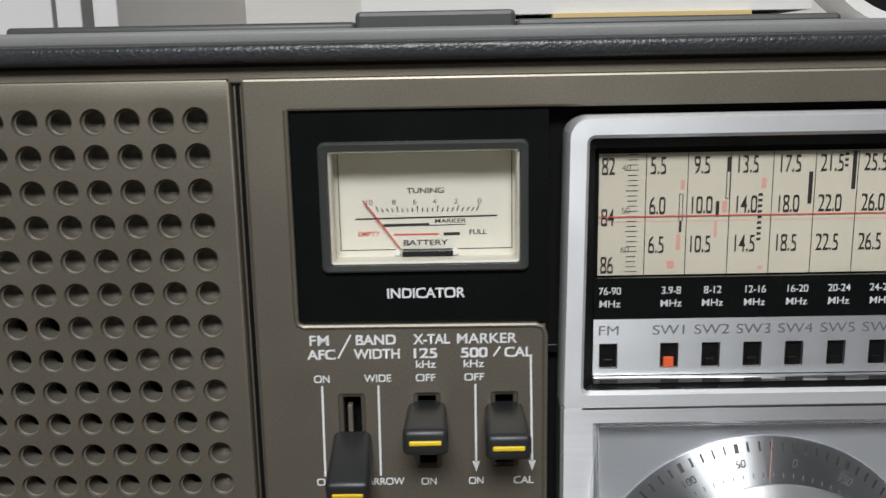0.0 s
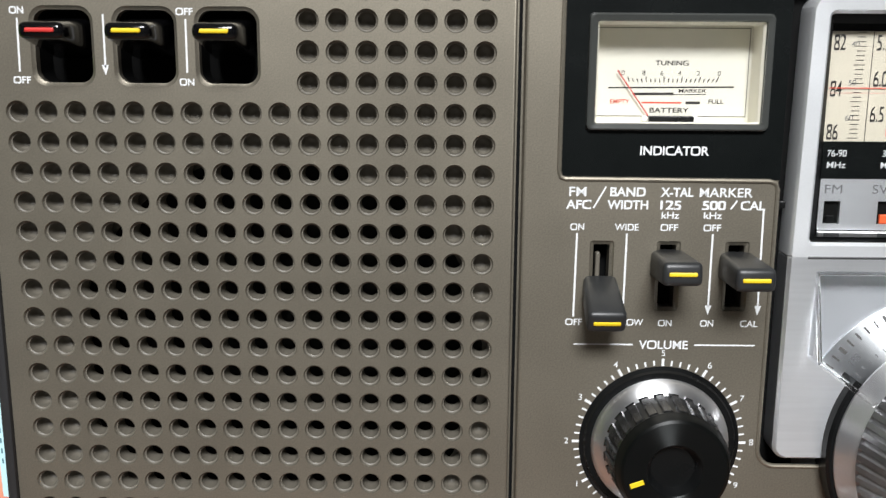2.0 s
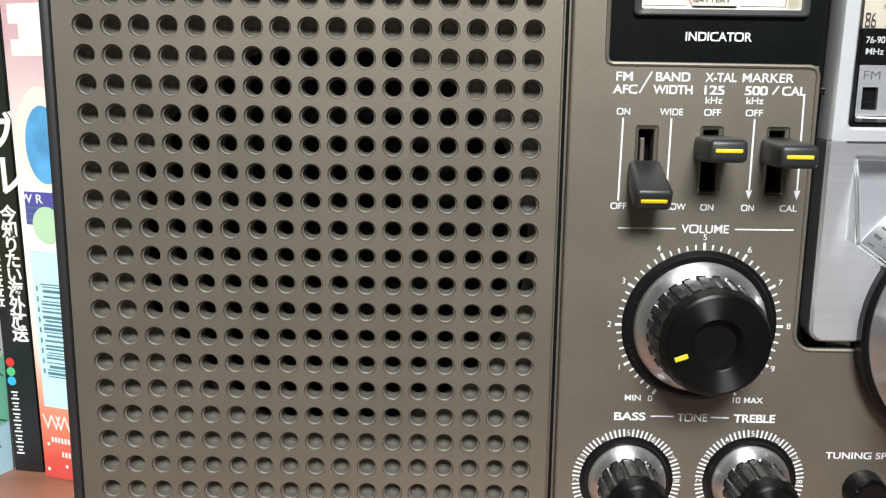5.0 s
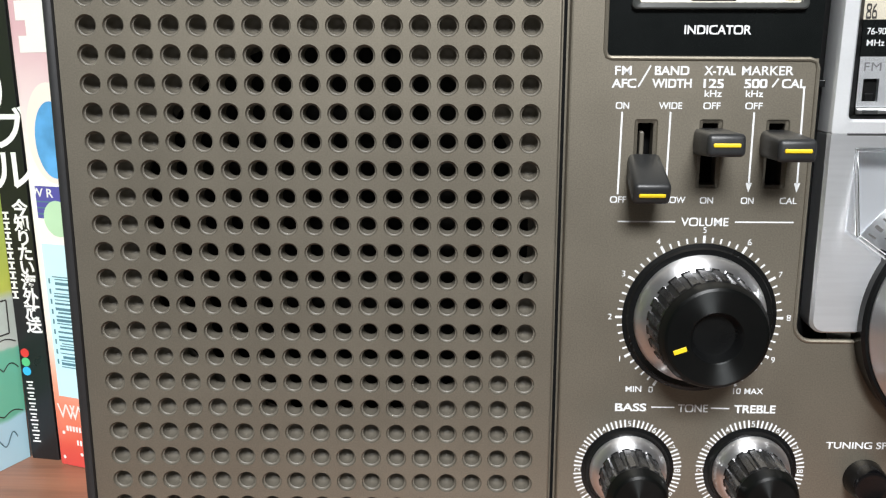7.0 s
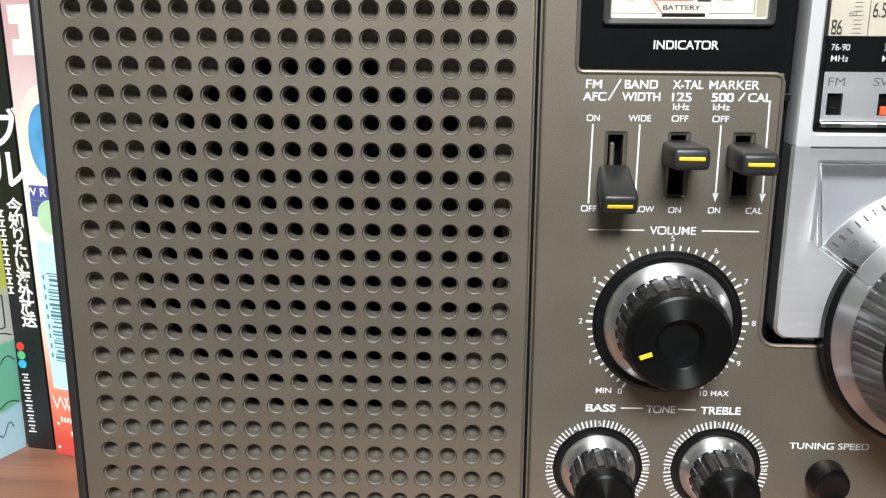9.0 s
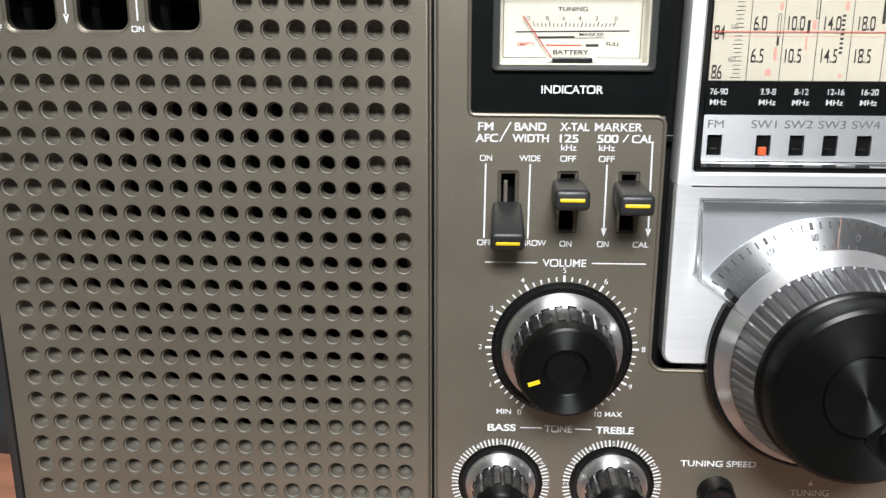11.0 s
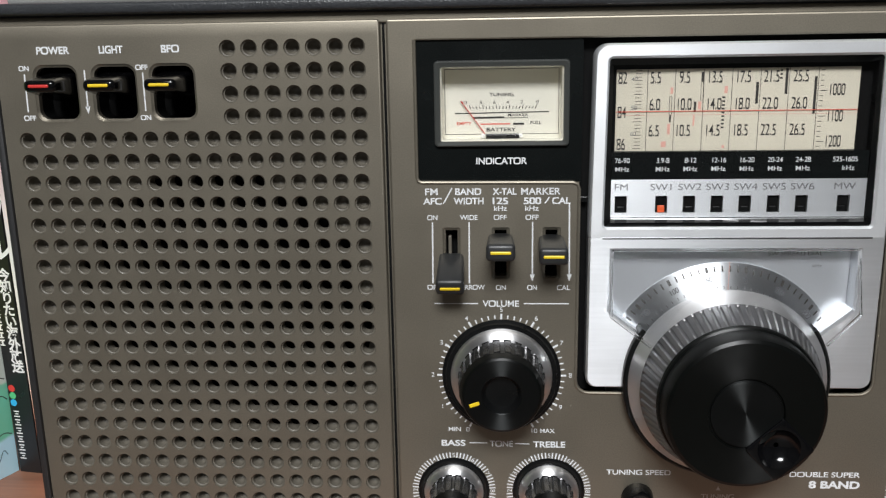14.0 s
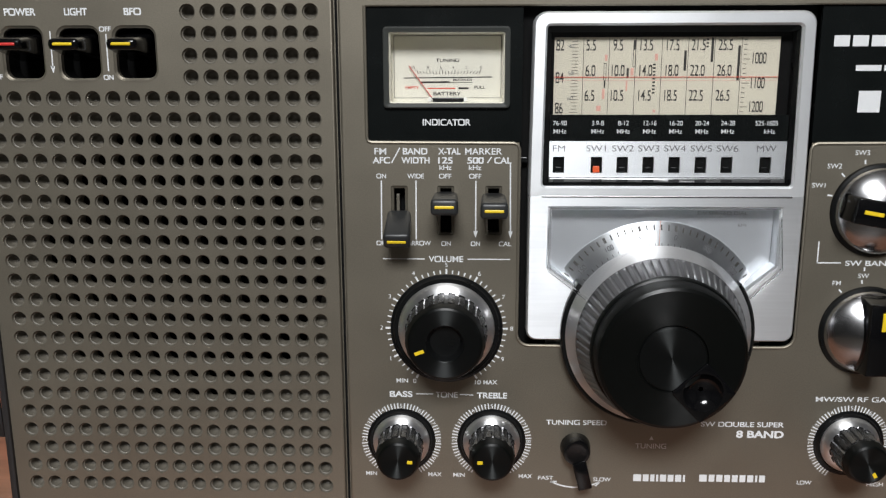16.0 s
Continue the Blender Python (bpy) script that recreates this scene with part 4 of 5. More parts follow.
    # the cover: top flush, foot standing out
    def slope(z):
        return -1.3 - (120.9 - z) * 0.33
    bm = bmesh.new()
    cov = [(248.6, 120.0), (180.0, 120.0), (179.6, 102.9), (190.6, 94.9), (239.2, 95.7), (248.4, 103.3)]
    bm.faces.new([bm.verts.new((x * MM, slope(z) * MM, z * MM)) for x, z in cov])
    cv = part("clear_cover", bm, COVER, d, "sloping clear plastic dial cover")
    cv.visible_shadow = False
    bm = bmesh.new()
    n = len(poly)
    for i in range(n):
        a, b = poly[i], poly[(i + 1) % n]
        if i == 3:
            continue
        tube([(a[0], slope(a[1]) + 0.3, a[1]), (b[0], slope(b[1]) + 0.3, b[1])], 0.55, bm, 6)
    part("cover_edge", bm, EDGE, d, "clear acrylic cover edge", True).visible_shadow = False
    for i in (1, 2, 5):
        a, b = poly[i], poly[(i + 1) % n]
        bm = bmesh.new()
        bm.faces.new([bm.verts.new((x * MM, yy * MM, z * MM)) for x, yy, z in ((a[0], slope(a[1]), a[1]), (b[0], slope(b[1]), b[1]), (b[0], -0.9, b[1]), (a[0], -0.9, a[1]))])
        part("cover_wall", bm, PANE, d, "clear acrylic cover wall").visible_shadow = False


# ---------------------------------------------------------------- knobs
def flutes(seg, count, depth, rows):
    """Radius factors that cut shallow straight flutes into some rows of a turned profile."""
    def wave(i, k):
        if i not in rows:
            return 1
        ph = (k * count / seg) % 1
        return 1 - (depth if ph < 0.3 else 0)
    return wave


def knob(name, label, cx, cz, r_base, r_skirt, r_cap, h, count, mark, mark_len, flat=True):
    seg = count * 6
    part("knob_recess", lathe([(r_base + 0.9, -0.06), (r_base, -0.25), (r_base - 0.4, -0.9), (r_skirt * 0.7, -0.9)], cx, cz, 64), BLACK, radio, "", True)
    k = part(name, lathe([(r_base * 0.905, -0.3), (r_base * 0.90, -1.2), (r_base * 0.885, -2.0), (r_base * 0.86, -2.8), (r_skirt - 0.2, -3.4), (r_skirt - 0.7, -3.8), (r_skirt - 1.7, -4.1)], cx, cz, 72), CHROME, radio, label, True)
    part("skirt_core", lathe([(r_skirt - 1.6, -3.8), (r_cap + 0.3, -h * 0.82)], cx, cz, 72), BLACK, k, "", True)
    part("fluted_skirt", lathe([(r_skirt - 1.0, -3.85), (r_skirt - 1.25, -4.2), (r_cap + 1.0, -h * 0.79), (r_cap + 0.6, -h * 0.83)], cx, cz, seg, flutes(seg, count, 0.085, (1, 2))), FLUTE, k, "dark fluted skirt", True, 25)
    prof = [(r_cap + 0.6, -h * 0.79), (r_cap + 0.8, -h * 0.83), (r_cap + 0.5, -h * 0.87), (r_cap + 0.3, -h + 0.9), (r_cap - 0.1, -h + 0.25), (r_cap - 0.7, -h)]
    if flat:
        prof += [(r_cap * 0.52, -h + 0.1), (r_cap * 0.50, -h + 0.3), (r_cap * 0.40, -h + 2.4), (r_cap * 0.36, -h + 2.5), (0, -h + 2.4)]
    else:
        prof += [(r_cap * 0.5, -h + 0.25), (r_cap * 0.2, -h + 0.6), (0, -h + 0.7)]
    part("cap", lathe(prof[:6], cx, cz, 72), CAP, k, "gloss black cap", True, 30)
    part("cap_face", lathe(prof[5:8] if flat else prof[5:], cx, cz, 72), SPUN, k, "turned black cap face", True, 30)
    if flat:
        part("cap_hollow", lathe(prof[7:], cx, cz, 72), BLACK, k, "", True, 30)
    a = radians(mark)
    r0, r1 = (r_cap - 1.6 - mark_len, r_cap - 1.6)
    bm = bmesh.new()
    box(bm, -0.55, 0.55, -0.12, 0.15, r0, r1, 0.1)
    bm.transform(Matrix.Translation((cx * MM, (-h - 0.02) * MM, cz * MM)) @ Matrix.Rotation(a, 4, "Y"))
    part("marker", bm, YELLOW, k, "yellow marker line")
    return k


def tuning_knob():
    bm = lathe([(30.3, 4.6), (30.3, -4.2), (29.7, -4.8), (27, -4.8)], AX, AZ, 96)
    top = [f for f in bm.faces if abs(math.atan2(f.calc_center_median().x / MM - AX, f.calc_center_median().z / MM - AZ)) < radians(56)]
    bmesh.ops.delete(bm, geom=top, context="FACES")
    part("knob_collar", bm, BLACK, radio, "black collar round the tuning knob", True)
    k = part("tuning_knob", lathe([(28.4, -4.4), (28.9, -4.8), (28.9, -5.3), (28.6, -5.7), (26.3, -8.6), (26.0, -9.5), (25.8, -9.9)], AX, AZ, 128), TURNED, radio, "large tuning knob with a turned silver skirt", True)
    seg = 64 * 6
    part("fluted_skirt", lathe([(26.2, -9.8), (26.0, -10.2), (23.5, -18.6), (23.1, -19.2)], AX, AZ, seg, flutes(seg, 64, 0.016, (1, 2))), KNURL, k, "finely fluted silver skirt", True, 25)
    face = [(20.6 - 0.5 * i, -27.2 + 0.3 * i / 20.4) for i in range(21)]
    bm = lathe([(22.9, -18.4), (23.1, -19.4), (22.8, -20.4), (22.2, -20.8), (22.2, -21.4), (22.0, -25.7), (21.5, -26.7)] + face + [(10.4, -26.9), (10.2, -26.2), (9.7, -26.2)], AX, AZ, 192)
    a = radians(137)
    place = Matrix.Translation((AX * MM, -27.1 * MM, AZ * MM)) @ Matrix.Rotation(a, 4, "Y") @ Matrix.Translation((0, 0, 13.6 * MM))
    back = place.inverted()
    gone = [f for f in bm.faces if f.calc_center_median().y < -0.0258 and all(abs((back @ v.co).x) < 0.0066 and -0.0068 < (back @ v.co).z < 0.0066 for v in f.verts)]
    bmesh.ops.delete(bm, geom=gone, context="FACES")
    part("cap", bm, CAP, k, "gloss black cap with a turned centre", True, 25)
    part("cap_centre", lathe([(9.75, -26.1), (9.6, -26.85), (9.3, -26.9)] + [(9.0 - 0.5 * i, -26.9 + 0.03 * i) for i in range(18)] + [(0, -26.35)], AX, AZ, 128), SPUN, k, "turned black centre of the cap", True, 25)
    # finger dish set into the lower edge
    bm = bmesh.new()

    def ring(r):
        return [(r * math.cos(t * math.pi / 20), r * math.sin(t * math.pi / 20)) for t in range(40)]
    ring_plate(bm, [(rrect(-6.8, 6.8, -6.2, 6.7, 0.9), 2.6), (rrect(-6.8, 6.8, -6.2, 6.7, 0.9), -0.3), (rrect(-6.55, 6.55, -5.9, 6.45, 0.7), -0.45)],
               [(ring(5.85), -0.35), (ring(5.6), 0.0)] + [(ring(r), dpt) for r, dpt in ((4.9, 0.9), (4.0, 1.7), (3.0, 2.2), (1.9, 2.55), (0.7, 2.7))], (0, 0))
    bm.transform(place)
    part("finger_dish", bm, GLOSS, k, "round finger dish in the knob", True, 40)


def slide_lever(x, zp, tip_z, tip_y):
    """A lever that turns about (y 2, zp) and whose tip stands at (tip_y, tip_z)."""
    length = math.hypot(tip_y - 2, tip_z - zp)
    ang = math.atan2(tip_z - zp, 2 - tip_y)
    turn = Matrix.Translation((x * MM, 2 * MM, zp * MM)) @ Matrix.Rotation(-ang, 4, "X")
    bm = bmesh.new()
    box(bm, -4.15, 4.15, -length, 0, -2.45, 2.45, 1.1, 3)
    for v in bm.verts:
        t = 1 + v.co.y / (length * MM)
        v.co.x *= 1 - 0.12 * max(t, 0)
        if v.co.z > 0:
            v.co.z *= 1 + 0.5 * t
    bm.transform(turn)
    lv = part("slide_lever", bm, LEVER, radio, "charcoal lever with a yellow marker", True)
    bm = boxes((-2.9, 2.9, -length - 0.3, -length + 0.4, -0.45, 0.45), bevel=0.25)
    bm.transform(turn)
    part("marker", bm, YELLOW, lv, "yellow marker bar")


def selector(cx, cz, ang, name):
    part("knob_collar", lathe([(14.6, -0.06), (14.2, -0.8), (13.0, -1.2)], cx, cz, 72), BLACK, radio, "", True)
    k = part(name, lathe([(13.4, -0.9), (13.2, -2.4), (12.4, -3.6), (10.6, -4.8), (8, -6.6), (4, -8.2), (0, -8.8)], cx, cz, 72), DOME, radio, "domed chrome selector knob with a black grip", True)
    bm = bmesh.new()
    box(bm, -3.9, 3.9, -12.2, -3.0, -12.0, 12.6, 0.7, 2)
    for v in bm.verts:
        if v.co.y < -0.009:
            v.co.z *= 0.92
    tr = Matrix.Translation((cx * MM, 0, cz * MM)) @ Matrix.Rotation(radians(ang), 4, "Y")
    bm.transform(tr)
    part("grip", bm, GLOSS, k, "black bar grip", True)
    bm = boxes((-0.6, 0.6, -12.5, -12.0, 3.6, 9.4), bevel=0.15)
    bm.transform(tr)
    part("marker", bm, YELLOW, k, "yellow marker line")


def speed_lever():
    cx, cz = 189.4, 40.6
    k = part("speed_lever", lathe([(5.0, -0.06), (4.8, -1.0), (4.5, -4.4), (4.1, -5.2), (3.0, -5.3), (0, -4.6)], cx, cz, 40), GLOSS, radio, "black pivoting tuning speed lever", True)
    bm = bmesh.new()
    box(bm, -2.3, 2.3, -6.2, -2.5, -12.8, -3.0, 0.6, 2)
    bm.transform(Matrix.Translation((cx * MM, 0, cz * MM)) @ Matrix.Rotation(radians(-14), 4, "Y"))
    part("arm", bm, GLOSS, k, "", True)


meter()
dial()
knob("volume_knob", "black and chrome volume knob with a yellow line", 146.9, 81.0, 17.2, 14.2, 11.5, 15.4, 24, 250, 3.0)
knob("bass_knob", "small black and chrome bass knob", 131.9, 42.1, 10.4, 8.6, 6.3, 16.0, 16, 92, 1.7, False)
knob("treble_knob", "small black and chrome treble knob", 161.7, 42.3, 10.4, 8.6, 6.3, 16.0, 16, 268, 1.7, False)
knob("rf_gain_knob", "small black and chrome gain knob", 278.0, 43.1, 10.4, 8.6, 6.3, 16.0, 16, 150, 1.7, False)
tuning_knob()
slide_lever(132.1, 116.6, 111.8, -10.9)
slide_lever(146.7, 121.8, 123.0, -13.4)
slide_lever(161.6, 121.5, 121.9, -13.7)
selector(279.5, 120.2, -80, "band_selector")
selector(279.5, 81.5, 0, "wave_selector")
speed_lever()


# ---------------------------------------------------------------- books beside and papers behind the radio
def book(name, label, corner, ang, width, thick, height, cover, group="books beside the radio", pages=True, lean=0.0):
    """A standing book: corner (mm) is the front right foot of its spine, the body runs back at the angle ang (degrees from +y towards +x)."""
    bk = thing(name, label, "book", (corner[0] * MM, corner[1] * MM, DESK * MM), group)
    tr = Matrix.Translation((corner[0] * MM, corner[1] * MM, DESK * MM)) @ Matrix.Rotation(radians(-lean), 4, "Y") @ Matrix.Rotation(radians(-ang), 4, "Z")
    bm = bmesh.new()
    box(bm, -thick, -thick + 0.5, 0, width, 0, height)
    box(bm, -0.5, 0, 0, width, 0, height)
    box(bm, -thick, 0, -0.4, 0.4, 0, height, 0.2)
    bm.transform(tr)
    c = part("cover", bm, cover, bk)
    if pages:
        bm = boxes((-thick + 0.6, -0.6, 0.5, width - 3, 1.2, height - 1.5))
        bm.transform(tr)
        part("pages", bm, PAPER, bk, "cream page block")
    return bk, c, tr


def on_cover(parent, tr, rows, material, name, side):
    """Printed patches: (u0, u1, z0, z1) on the right cover (side R, u runs back) or on the spine (side S, u runs from its left edge)."""
    bm = bmesh.new()
    for u0, u1, z0, z1 in rows:
        p = [(0.06, u0, z0), (0.06, u1, z0), (0.06, u1, z1), (0.06, u0, z1)] if side == "R" else [(u0, -0.46, z0), (u1, -0.46, z0), (u1, -0.46, z1), (u0, -0.46, z1)]
        bm.faces.new([bm.verts.new(Vector(q) * MM) for q in p])
    bm.transform(tr)
    return part(name, bm, material, parent)


def cover_text(words, parent, tr, u, z, h, material, side, wide=1.0, bold=0.0):
    ob = print_text(words, 0, 0, h, material, parent, y=0, wide=wide, bold=bold)
    m = (tr @ Matrix.Translation((0.1 * MM, u * MM, z * MM)) @ Matrix.Rotation(radians(90), 4, "Z")) if side == "R" else tr @ Matrix.Translation((u * MM, -0.5 * MM, z * MM))
    ob.data.transform(m)
    return ob


def books():
    blue = mat("pale_blue_print", (0.56, 0.80, 0.90), 0.35, 0, 0.05, 60)
    teal = mat("teal_bar_print", (0.09, 0.20, 0.26), 0.35, 0, 0.1, 60)
    navy = mat("navy_print", (0.09, 0.08, 0.36), 0.35, 0, 0.1, 60)
    globe = mat("blue_globe_print", (0.10, 0.33, 0.66), 0.35, 0, 0.6, 110)
    skin = mat("pale_pink_print", (0.88, 0.74, 0.70), 0.35, 0, 0.06, 60)
    green = mat("green_print", (0.10, 0.48, 0.20), 0.35, 0, 0.2, 80)
    mint = mat("mint_print", (0.46, 0.66, 0.46), 0.35, 0, 0.1, 80)
    sky = mat("bright_blue_print", (0.04, 0.42, 0.75), 0.35, 0, 0.1, 80)
    brick = mat("orange_red_print", (0.55, 0.13, 0.05), 0.35, 0, 0.1, 80)

    # thin handbook whose cover faces the desk's front
    wr = cover_blend("handbook_cover_print", [(0.0, (0.58, 0.05, 0.06)), (0.06, (0.66, 0.09, 0.06)), (0.10, (0.76, 0.20, 0.11)), (0.16, (0.84, 0.42, 0.30)), (0.24, (0.86, 0.78, 0.72)), (0.42, (0.87, 0.84, 0.83)), (0.52, (0.82, 0.68, 0.70)), (0.62, (0.66, 0.40, 0.46)), (1.0, (0.50, 0.22, 0.28))], 0.01, 0.24, 0.05)
    hb = thing("handbook", "white and red radio handbook standing turned towards the desk's front", "book", (-0.040, 0.0648, DESK * MM), "books beside the radio")
    tr = Matrix.Translation((-0.040, 0.0648, DESK * MM)) @ Matrix.Rotation(radians(-1.0), 4, "Y") @ Matrix.Rotation(radians(-21), 4, "Z")
    bm = bmesh.new()
    box(bm, 0.6, 34, 0, 0.5, 0, 212, 0.1)
    box(bm, 0.6, 34, 4.0, 4.5, 0, 212, 0.1)
    box(bm, 0, 1.0, 0.05, 4.45, 0, 212, 0.4)
    bm.transform(tr)
    c = part("cover", bm, wr, hb)
    bm = boxes((1.1, 33.4, 0.6, 3.9, 1, 210.5))
    bm.transform(tr)
    part("pages", bm, PAPER, hb, "cream page block")

    def patch(rows, material, name, lift=0.05):
        bm = bmesh.new()
        for u0, u1, z0, z1 in rows:
            bm.faces.new([bm.verts.new((u * MM, -lift * MM, (z - DESK) * MM)) for u, z in ((u0, z0), (u1, z0), (u1, z1), (u0, z1))])
        bm.transform(tr)
        part(name, bm, material, c)

    def oval(u, z, ru, rz, material, name, lift):
        bm = bmesh.new()
        bm.faces.new([bm.verts.new(((u + ru * math.cos(t * math.pi / 20)) * MM, -lift * MM, (z - DESK + rz * math.sin(t * math.pi / 20)) * MM)) for t in range(40)])
        bm.transform(tr)
        part(name, bm, material, c)

    def words(text, u, z, h, material, wide=1.0, bold=0.0):
        ob = print_text(text, 0, 0, h, material, c, y=0, wide=wide, bold=bold, name="cover_letters")
        ob.data.transform(tr @ Matrix.Translation((u * MM, -0.14 * MM, (z - DESK) * MM)))

    patch([(2.6, 33, 34, 84)], blue, "barcode_panel")
    random.seed(4)
    z, rows = 44.0, []
    while z < 74:
        w = random.choice((0.35, 0.35, 0.6, 0.9))
        rows.append((5.4 + random.choice((0, 0, 0.9)), 26, z, z + w))
        z += w + random.choice((0.45, 0.7, 1.0))
    patch(rows, teal, "barcode", 0.1)
    patch([(3.7, 4.4, 45 + i * 3.3, 46.6 + i * 3.3) for i in range(9)], teal, "barcode_figures", 0.1)
    patch([(2.5, 33, 92, 102)], navy, "title_band")
    patch([(2.6, 14, 93.2 + i * 1.9, 93.6 + i * 1.9) for i in range(3)], teal, "band_stripe", 0.08)
    oval(10.5, 92.1, 5.6, 5.6, mint, "band_hill", 0.1)
    words("W R", 5.2, 99.8, 2.6, BOOKWHITE, 1.2, 0.02)
    oval(11.5, 118, 9.5, 15.0, skin, "cover_picture", 0.06)
    oval(12.0, 116, 7.0, 11.5, globe, "cover_picture", 0.1)
    patch([(2.6, 30, 150.8, 156.4), (6.2, 30, 146.4, 150.8), (3.0, 30, 141.6, 146.4), (4, 30, 160, 166)], BOOKWHITE, "cover_letters")
    words("W", 5.0, 28.6, 5.0, skin, 1.0)
    words("W", 10.2, 28.6, 5.0, skin, 1.0)
    patch([(4.2 + i * 1.3, 5.1 + i * 1.3, 22.2, 24.0) for i in range(12)] + [(8.0 + i * 1.3, 8.8 + i * 1.3, 17.6, 19.4) for i in range(8)], skin, "publisher_mark", 0.1)
    for u, z in ((2.9, 21.4), (9.6, 14.6), (2.2, 12.8)):
        oval(u, z, 0.6, 0.6, skin, "cover_spot", 0.12)

    bk, c, tr = book("paperback", "black-spined paperback with white spine lettering", (-41.4, 67.2), 10, 128, 10.0, 236, BOOKBLACK, lean=1.1)
    for i, ch in enumerate("今知りたい海外放送"):
        cover_text(ch, c, tr, -3.2, 84.2 - i * 4.75, 3.9, BOOKWHITE, "S", bold=0.03)
    for i, ch in enumerate("ブル"):
        cover_text(ch, c, tr, -4.2, 108 - i * 12.5, 9.5, BOOKWHITE, "S", bold=0.02)
    on_cover(c, tr, [(-9.9, -6.2, 133, 139)], brick, "spine_label", "S")
    on_cover(c, tr, [(-9.6, -7.2, 141, 146), (-9.6, -8.6, 146, 150)], BOOKWHITE, "spine_letters", "S")
    on_cover(c, tr, [(-9.4, -8.8, 135 + k, 135.9 + k) for k in (0, 1.6)] + [(-8.4, -7.8, 135 + k, 135.9 + k) for k in (0, 1.6)], BOOKWHITE, "label_marks", "S").location.y -= 0.0001
    bm = bmesh.new()
    bm.faces.new([bm.verts.new(Vector((-9.6 + 5.2 * math.sin(t * math.pi / 16), -0.47, 121.5 + 8.5 * math.cos(t * math.pi / 16))) * MM) for t in range(17)] + [bm.verts.new(Vector((-9.6 + 1.6 * math.sin(t * math.pi / 16), -0.47, 121.5 + 5.0 * math.cos(t * math.pi / 16))) * MM) for t in range(16, -1, -1)])
    bm.transform(tr)
    part("brush_stroke", bm, BOOKWHITE, c)
    for z, m in ((37, REDBAR), (33.9, green), (30.8, sky)):
        p = bmesh.new()
        p.faces.new([p.verts.new(Vector((-7.9 + 1.5 * math.cos(t * math.pi / 10), -0.48, z + 1.5 * math.sin(t * math.pi / 10))) * MM) for t in range(20)])
        p.transform(tr)
        part("spine_dot", p, m, c)
    for i in range(6):
        z = 27.0 - i * 3.7
        on_cover(c, tr, [(-8.6, -6.2, z - 0.2, z + 0.3), (-8.0, -6.6, z - 1.3, z - 0.8), (-8.8, -6.0, z - 2.4, z - 1.9)], BOOKWHITE, "publisher_mark", "S")
    for i in range(9):
        z = 83.0 - i * 3.2
        on_cover(c, tr, [(-9.7, -7.5, z - 0.3, z + 0.3), (-9.0, -8.2, z - 2.0, z), (-9.7, -7.5, z - 2.2, z - 1.7)], PAPER, "subtitle_mark", "S")

    # a picture cover that faces along the desk
    art = cover_blend("picture_cover_print", [(0.0, (0.50, 0.78, 0.90)), (0.150, (0.46, 0.75, 0.88)), (0.155, (0.17, 0.56, 0.38)), (0.265, (0.20, 0.60, 0.42)), (0.27, (0.64, 0.70, 0.64)), (0.345, (0.56, 0.62, 0.56)), (0.36, (0.58, 0.62, 0.10)), (0.60, (0.30, 0.50, 0.12))], 0.0, 0.2, 0.04)
    mg = thing("comic_book", "green and blue picture-covered book", "book", (-0.0523, 0.0695, DESK * MM), "books beside the radio")
    tr = Matrix.Translation((-0.0523, 0.0693, DESK * MM)) @ Matrix.Rotation(radians(67), 4, "Z")
    bm = boxes((-110, 0, 0, 0.5, 0, 200), (-110, 0, 4.5, 5, 0, 200), bevel=0.1)
    bm.transform(tr)
    c = part("cover", bm, art, mg)
    bm = boxes((-108, -1, 0.6, 4.4, 1, 198))
    bm.transform(tr)
    part("pages", bm, PAPER, mg)

    def stroke(points, w, material, name):
        bm = bmesh.new()
        for (x0, z0), (x1, z1) in zip(points, points[1:]):
            d = Vector((x1 - x0, z1 - z0))
            p = Vector((-d.y, d.x)).normalized() * w / 2
            bm.faces.new([bm.verts.new((a * MM, -0.06 * MM, b * MM)) for a, b in ((x0 + p.x, z0 + p.y), (x0 - p.x, z0 - p.y), (x1 - p.x, z1 - p.y), (x1 + p.x, z1 + p.y))])
        bm.transform(tr)
        part(name, bm, material, c)
    for z, amp, n in ((17.0, 1.4, 9), (32.0, 2.2, 7), (40.8, 1.6, 11)):
        stroke([(-1 - i * 0.8, z + amp * abs(math.sin(i * math.pi / n))) for i in range(70)], 0.4, INK, "drawn_outline")
    stroke([(-4 - i * 0.7, 9.0 + 2.6 * math.sin(i * 0.7) * (1 - i / 24)) for i in range(18)], 0.45, teal, "drawn_squiggle")
    stroke([(-3, 44), (-10, 44), (-10, 55), (-3, 55), (-3, 44)], 0.5, INK, "drawn_sign")
    stroke([(-13, 46), (-20, 46), (-20, 58), (-13, 58), (-13, 46)], 0.5, INK, "drawn_sign")


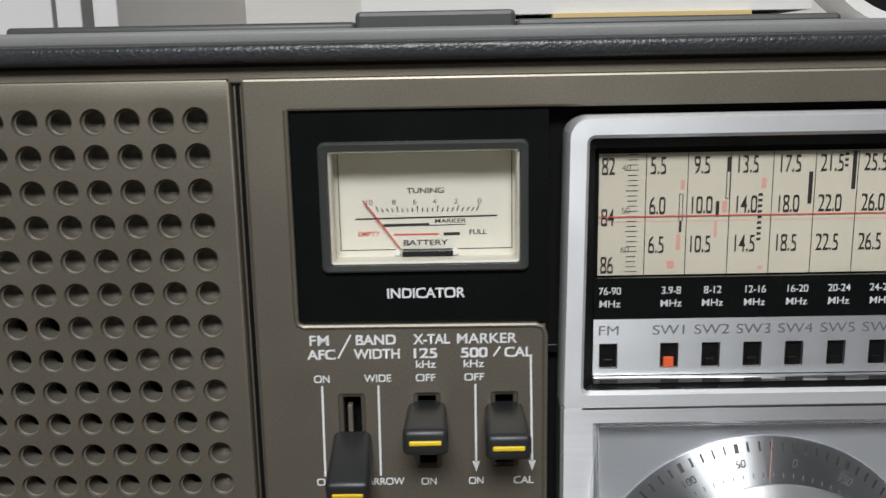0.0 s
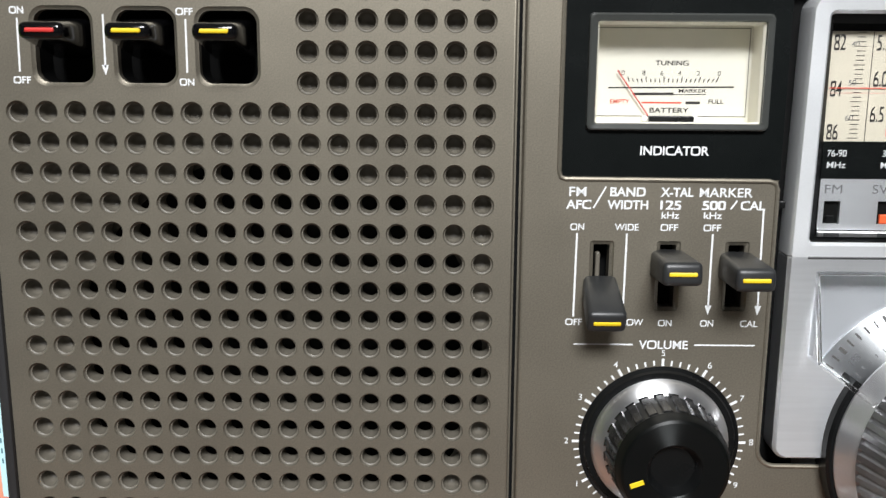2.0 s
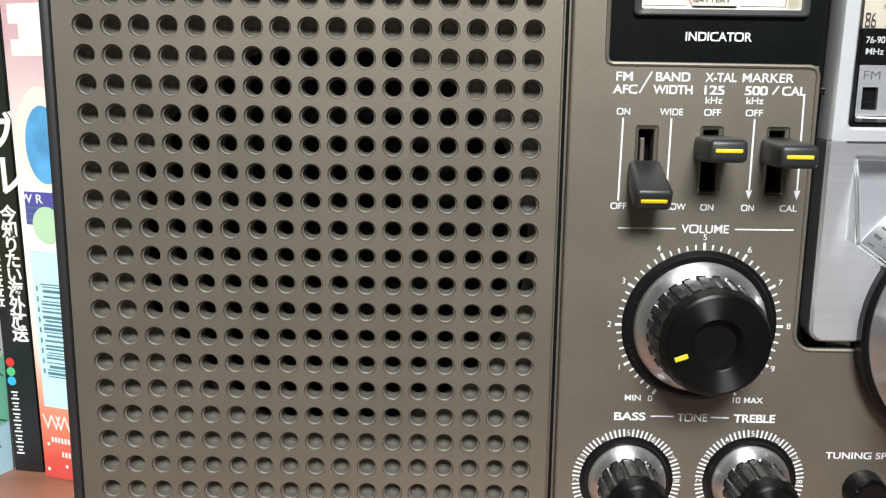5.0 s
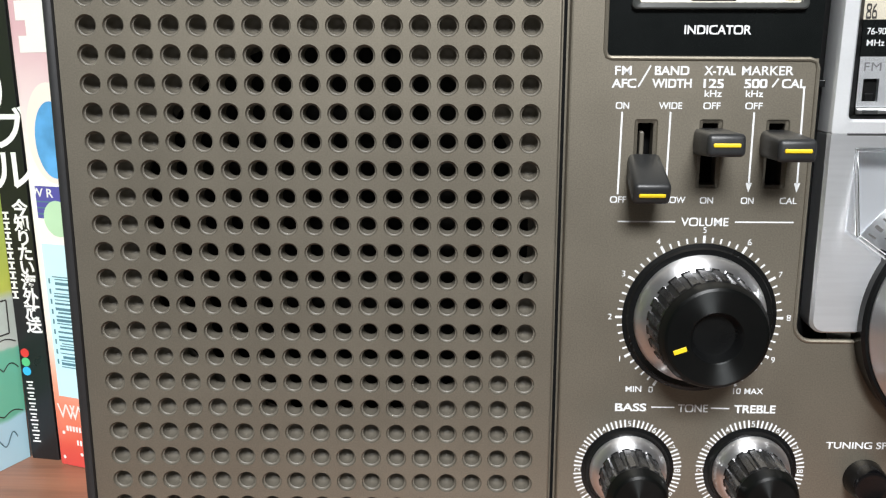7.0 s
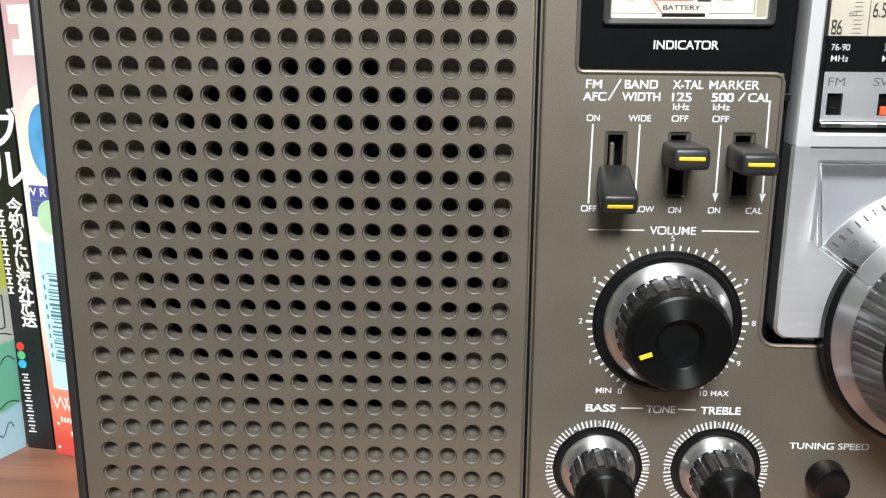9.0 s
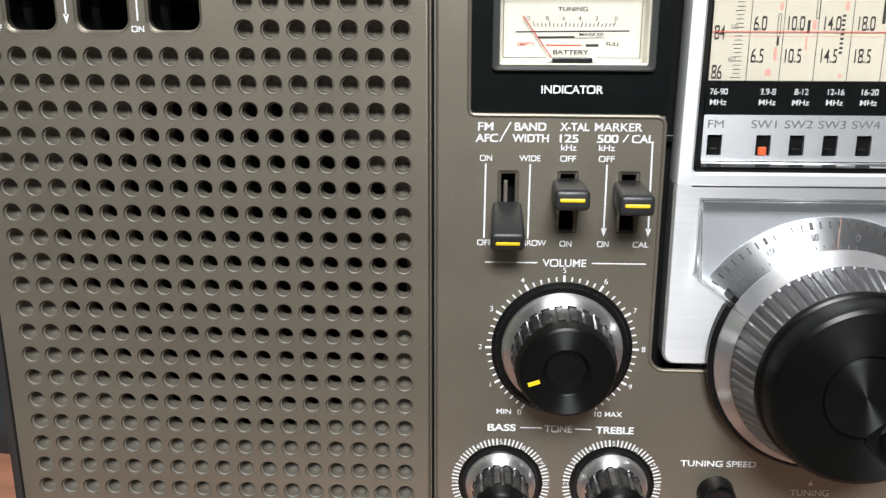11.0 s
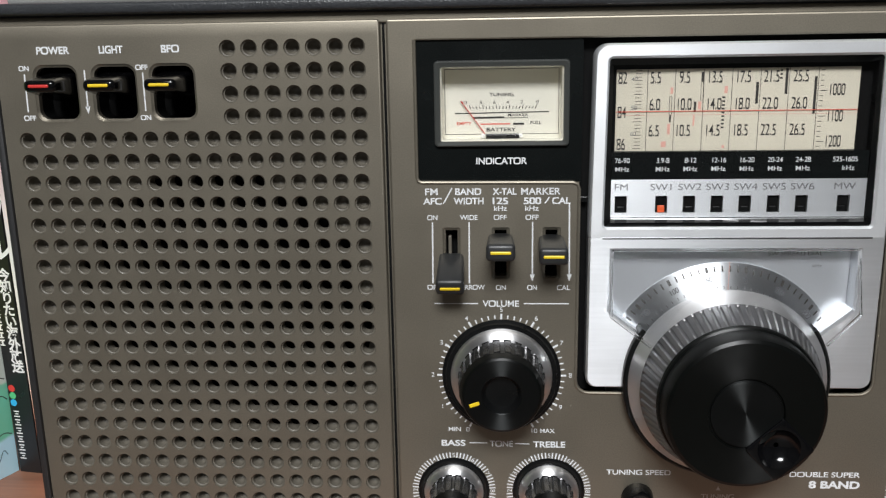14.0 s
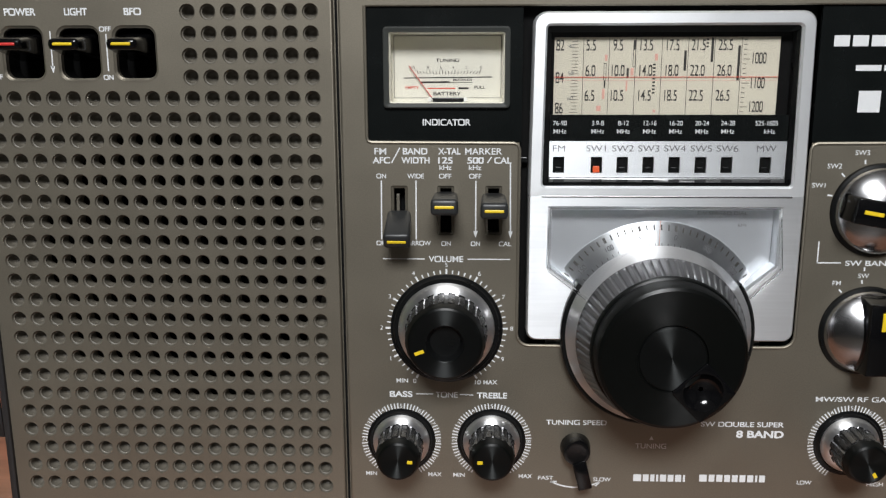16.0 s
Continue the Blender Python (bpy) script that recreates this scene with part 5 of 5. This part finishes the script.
def behind():
    """What shows over the radio's top: binders, a black box, papers on a book stack and a mug."""
    for x, w, h in ((-160, 62, 214), (-92, 96.5, 218), (6.0, 9.5, 219), (19.8, 9.2, 219)):
        b = thing("white_binder", "white binder standing behind the radio", "binder", ((x + w / 2) * MM, 0.2, DESK * MM), "binders behind the radio")
        part("cover", boxes((x, x + w, 180, 400, DESK, h + 22), bevel=0.8), BOOKWHITE, b)
        part("label_strip", boxes((x + w * 0.2, x + w * 0.8, 179.3, 179.9, 60, 150), bevel=0.1), PAPER, b)
    b = thing("black_box", "black box standing behind the binders", "box", (0.0, 0.42, DESK * MM))
    part("body", boxes((-170, -41, 404, 440, DESK, 262), bevel=1), BOOKBLACK, b)
    part("lid", boxes((-171, -40.5, 403, 441, 262.2, 275), bevel=1), BOOKBLACK, b)
    st = thing("book", "large white book lying behind the radio", "book", (0.22, 0.22, DESK * MM), "books under the papers")
    part("cover", boxes((100, 360, 130, 320, DESK, 102), bevel=1), BOOKWHITE, st)
    st = thing("book", "large white book lying on another book", "book", (0.22, 0.22, 0.102), "books under the papers")
    part("cover", boxes((104, 356, 134, 318, 102.1, 197.4), bevel=1), BOOKWHITE, st)
    p = thing("paper_stack", "stack of white papers on the books", "paper", (0.2, 0.22, 0.1975))
    part("paper_block", boxes((118, 270, 138, 300, 197.5, 203), bevel=0.2), PAPER, p)
    e = thing("envelope", "yellow paper envelope between the papers", "envelope", (0.2, 0.2, 0.2031))
    part("body", boxes((186, 250, 134, 290, 203.1, 204.4), bevel=0.1), MANILA, e)
    t = thing("paper_pad", "thick pad of white paper on the envelope", "paper", (0.2, 0.2, 0.2044))
    part("sheet", boxes((124, 270, 136, 290, 204.5, 222), bevel=0.2), PAPER, t)
    c = thing("tape_roll", "roll of cream tape with a dark core standing on the books", "tape", (0.313, 0.15, 0.1975))
    part("tape", lathe([(36, 150), (40, 150), (40, 172), (36, 172)], 313, 237.6, 64), PAPER, c, "", True)
    part("core", lathe([(35.9, 150.4), (34.5, 150.2), (34, 172), (35.9, 172)], 313, 237.6, 64), BOOKBLACK, c, "", True)
    part("core_plate", lathe([(34.2, 158), (0, 158), (0, 160), (34.2, 160)], 313, 237.6, 64), BOOKBLACK, c)


books()
behind()
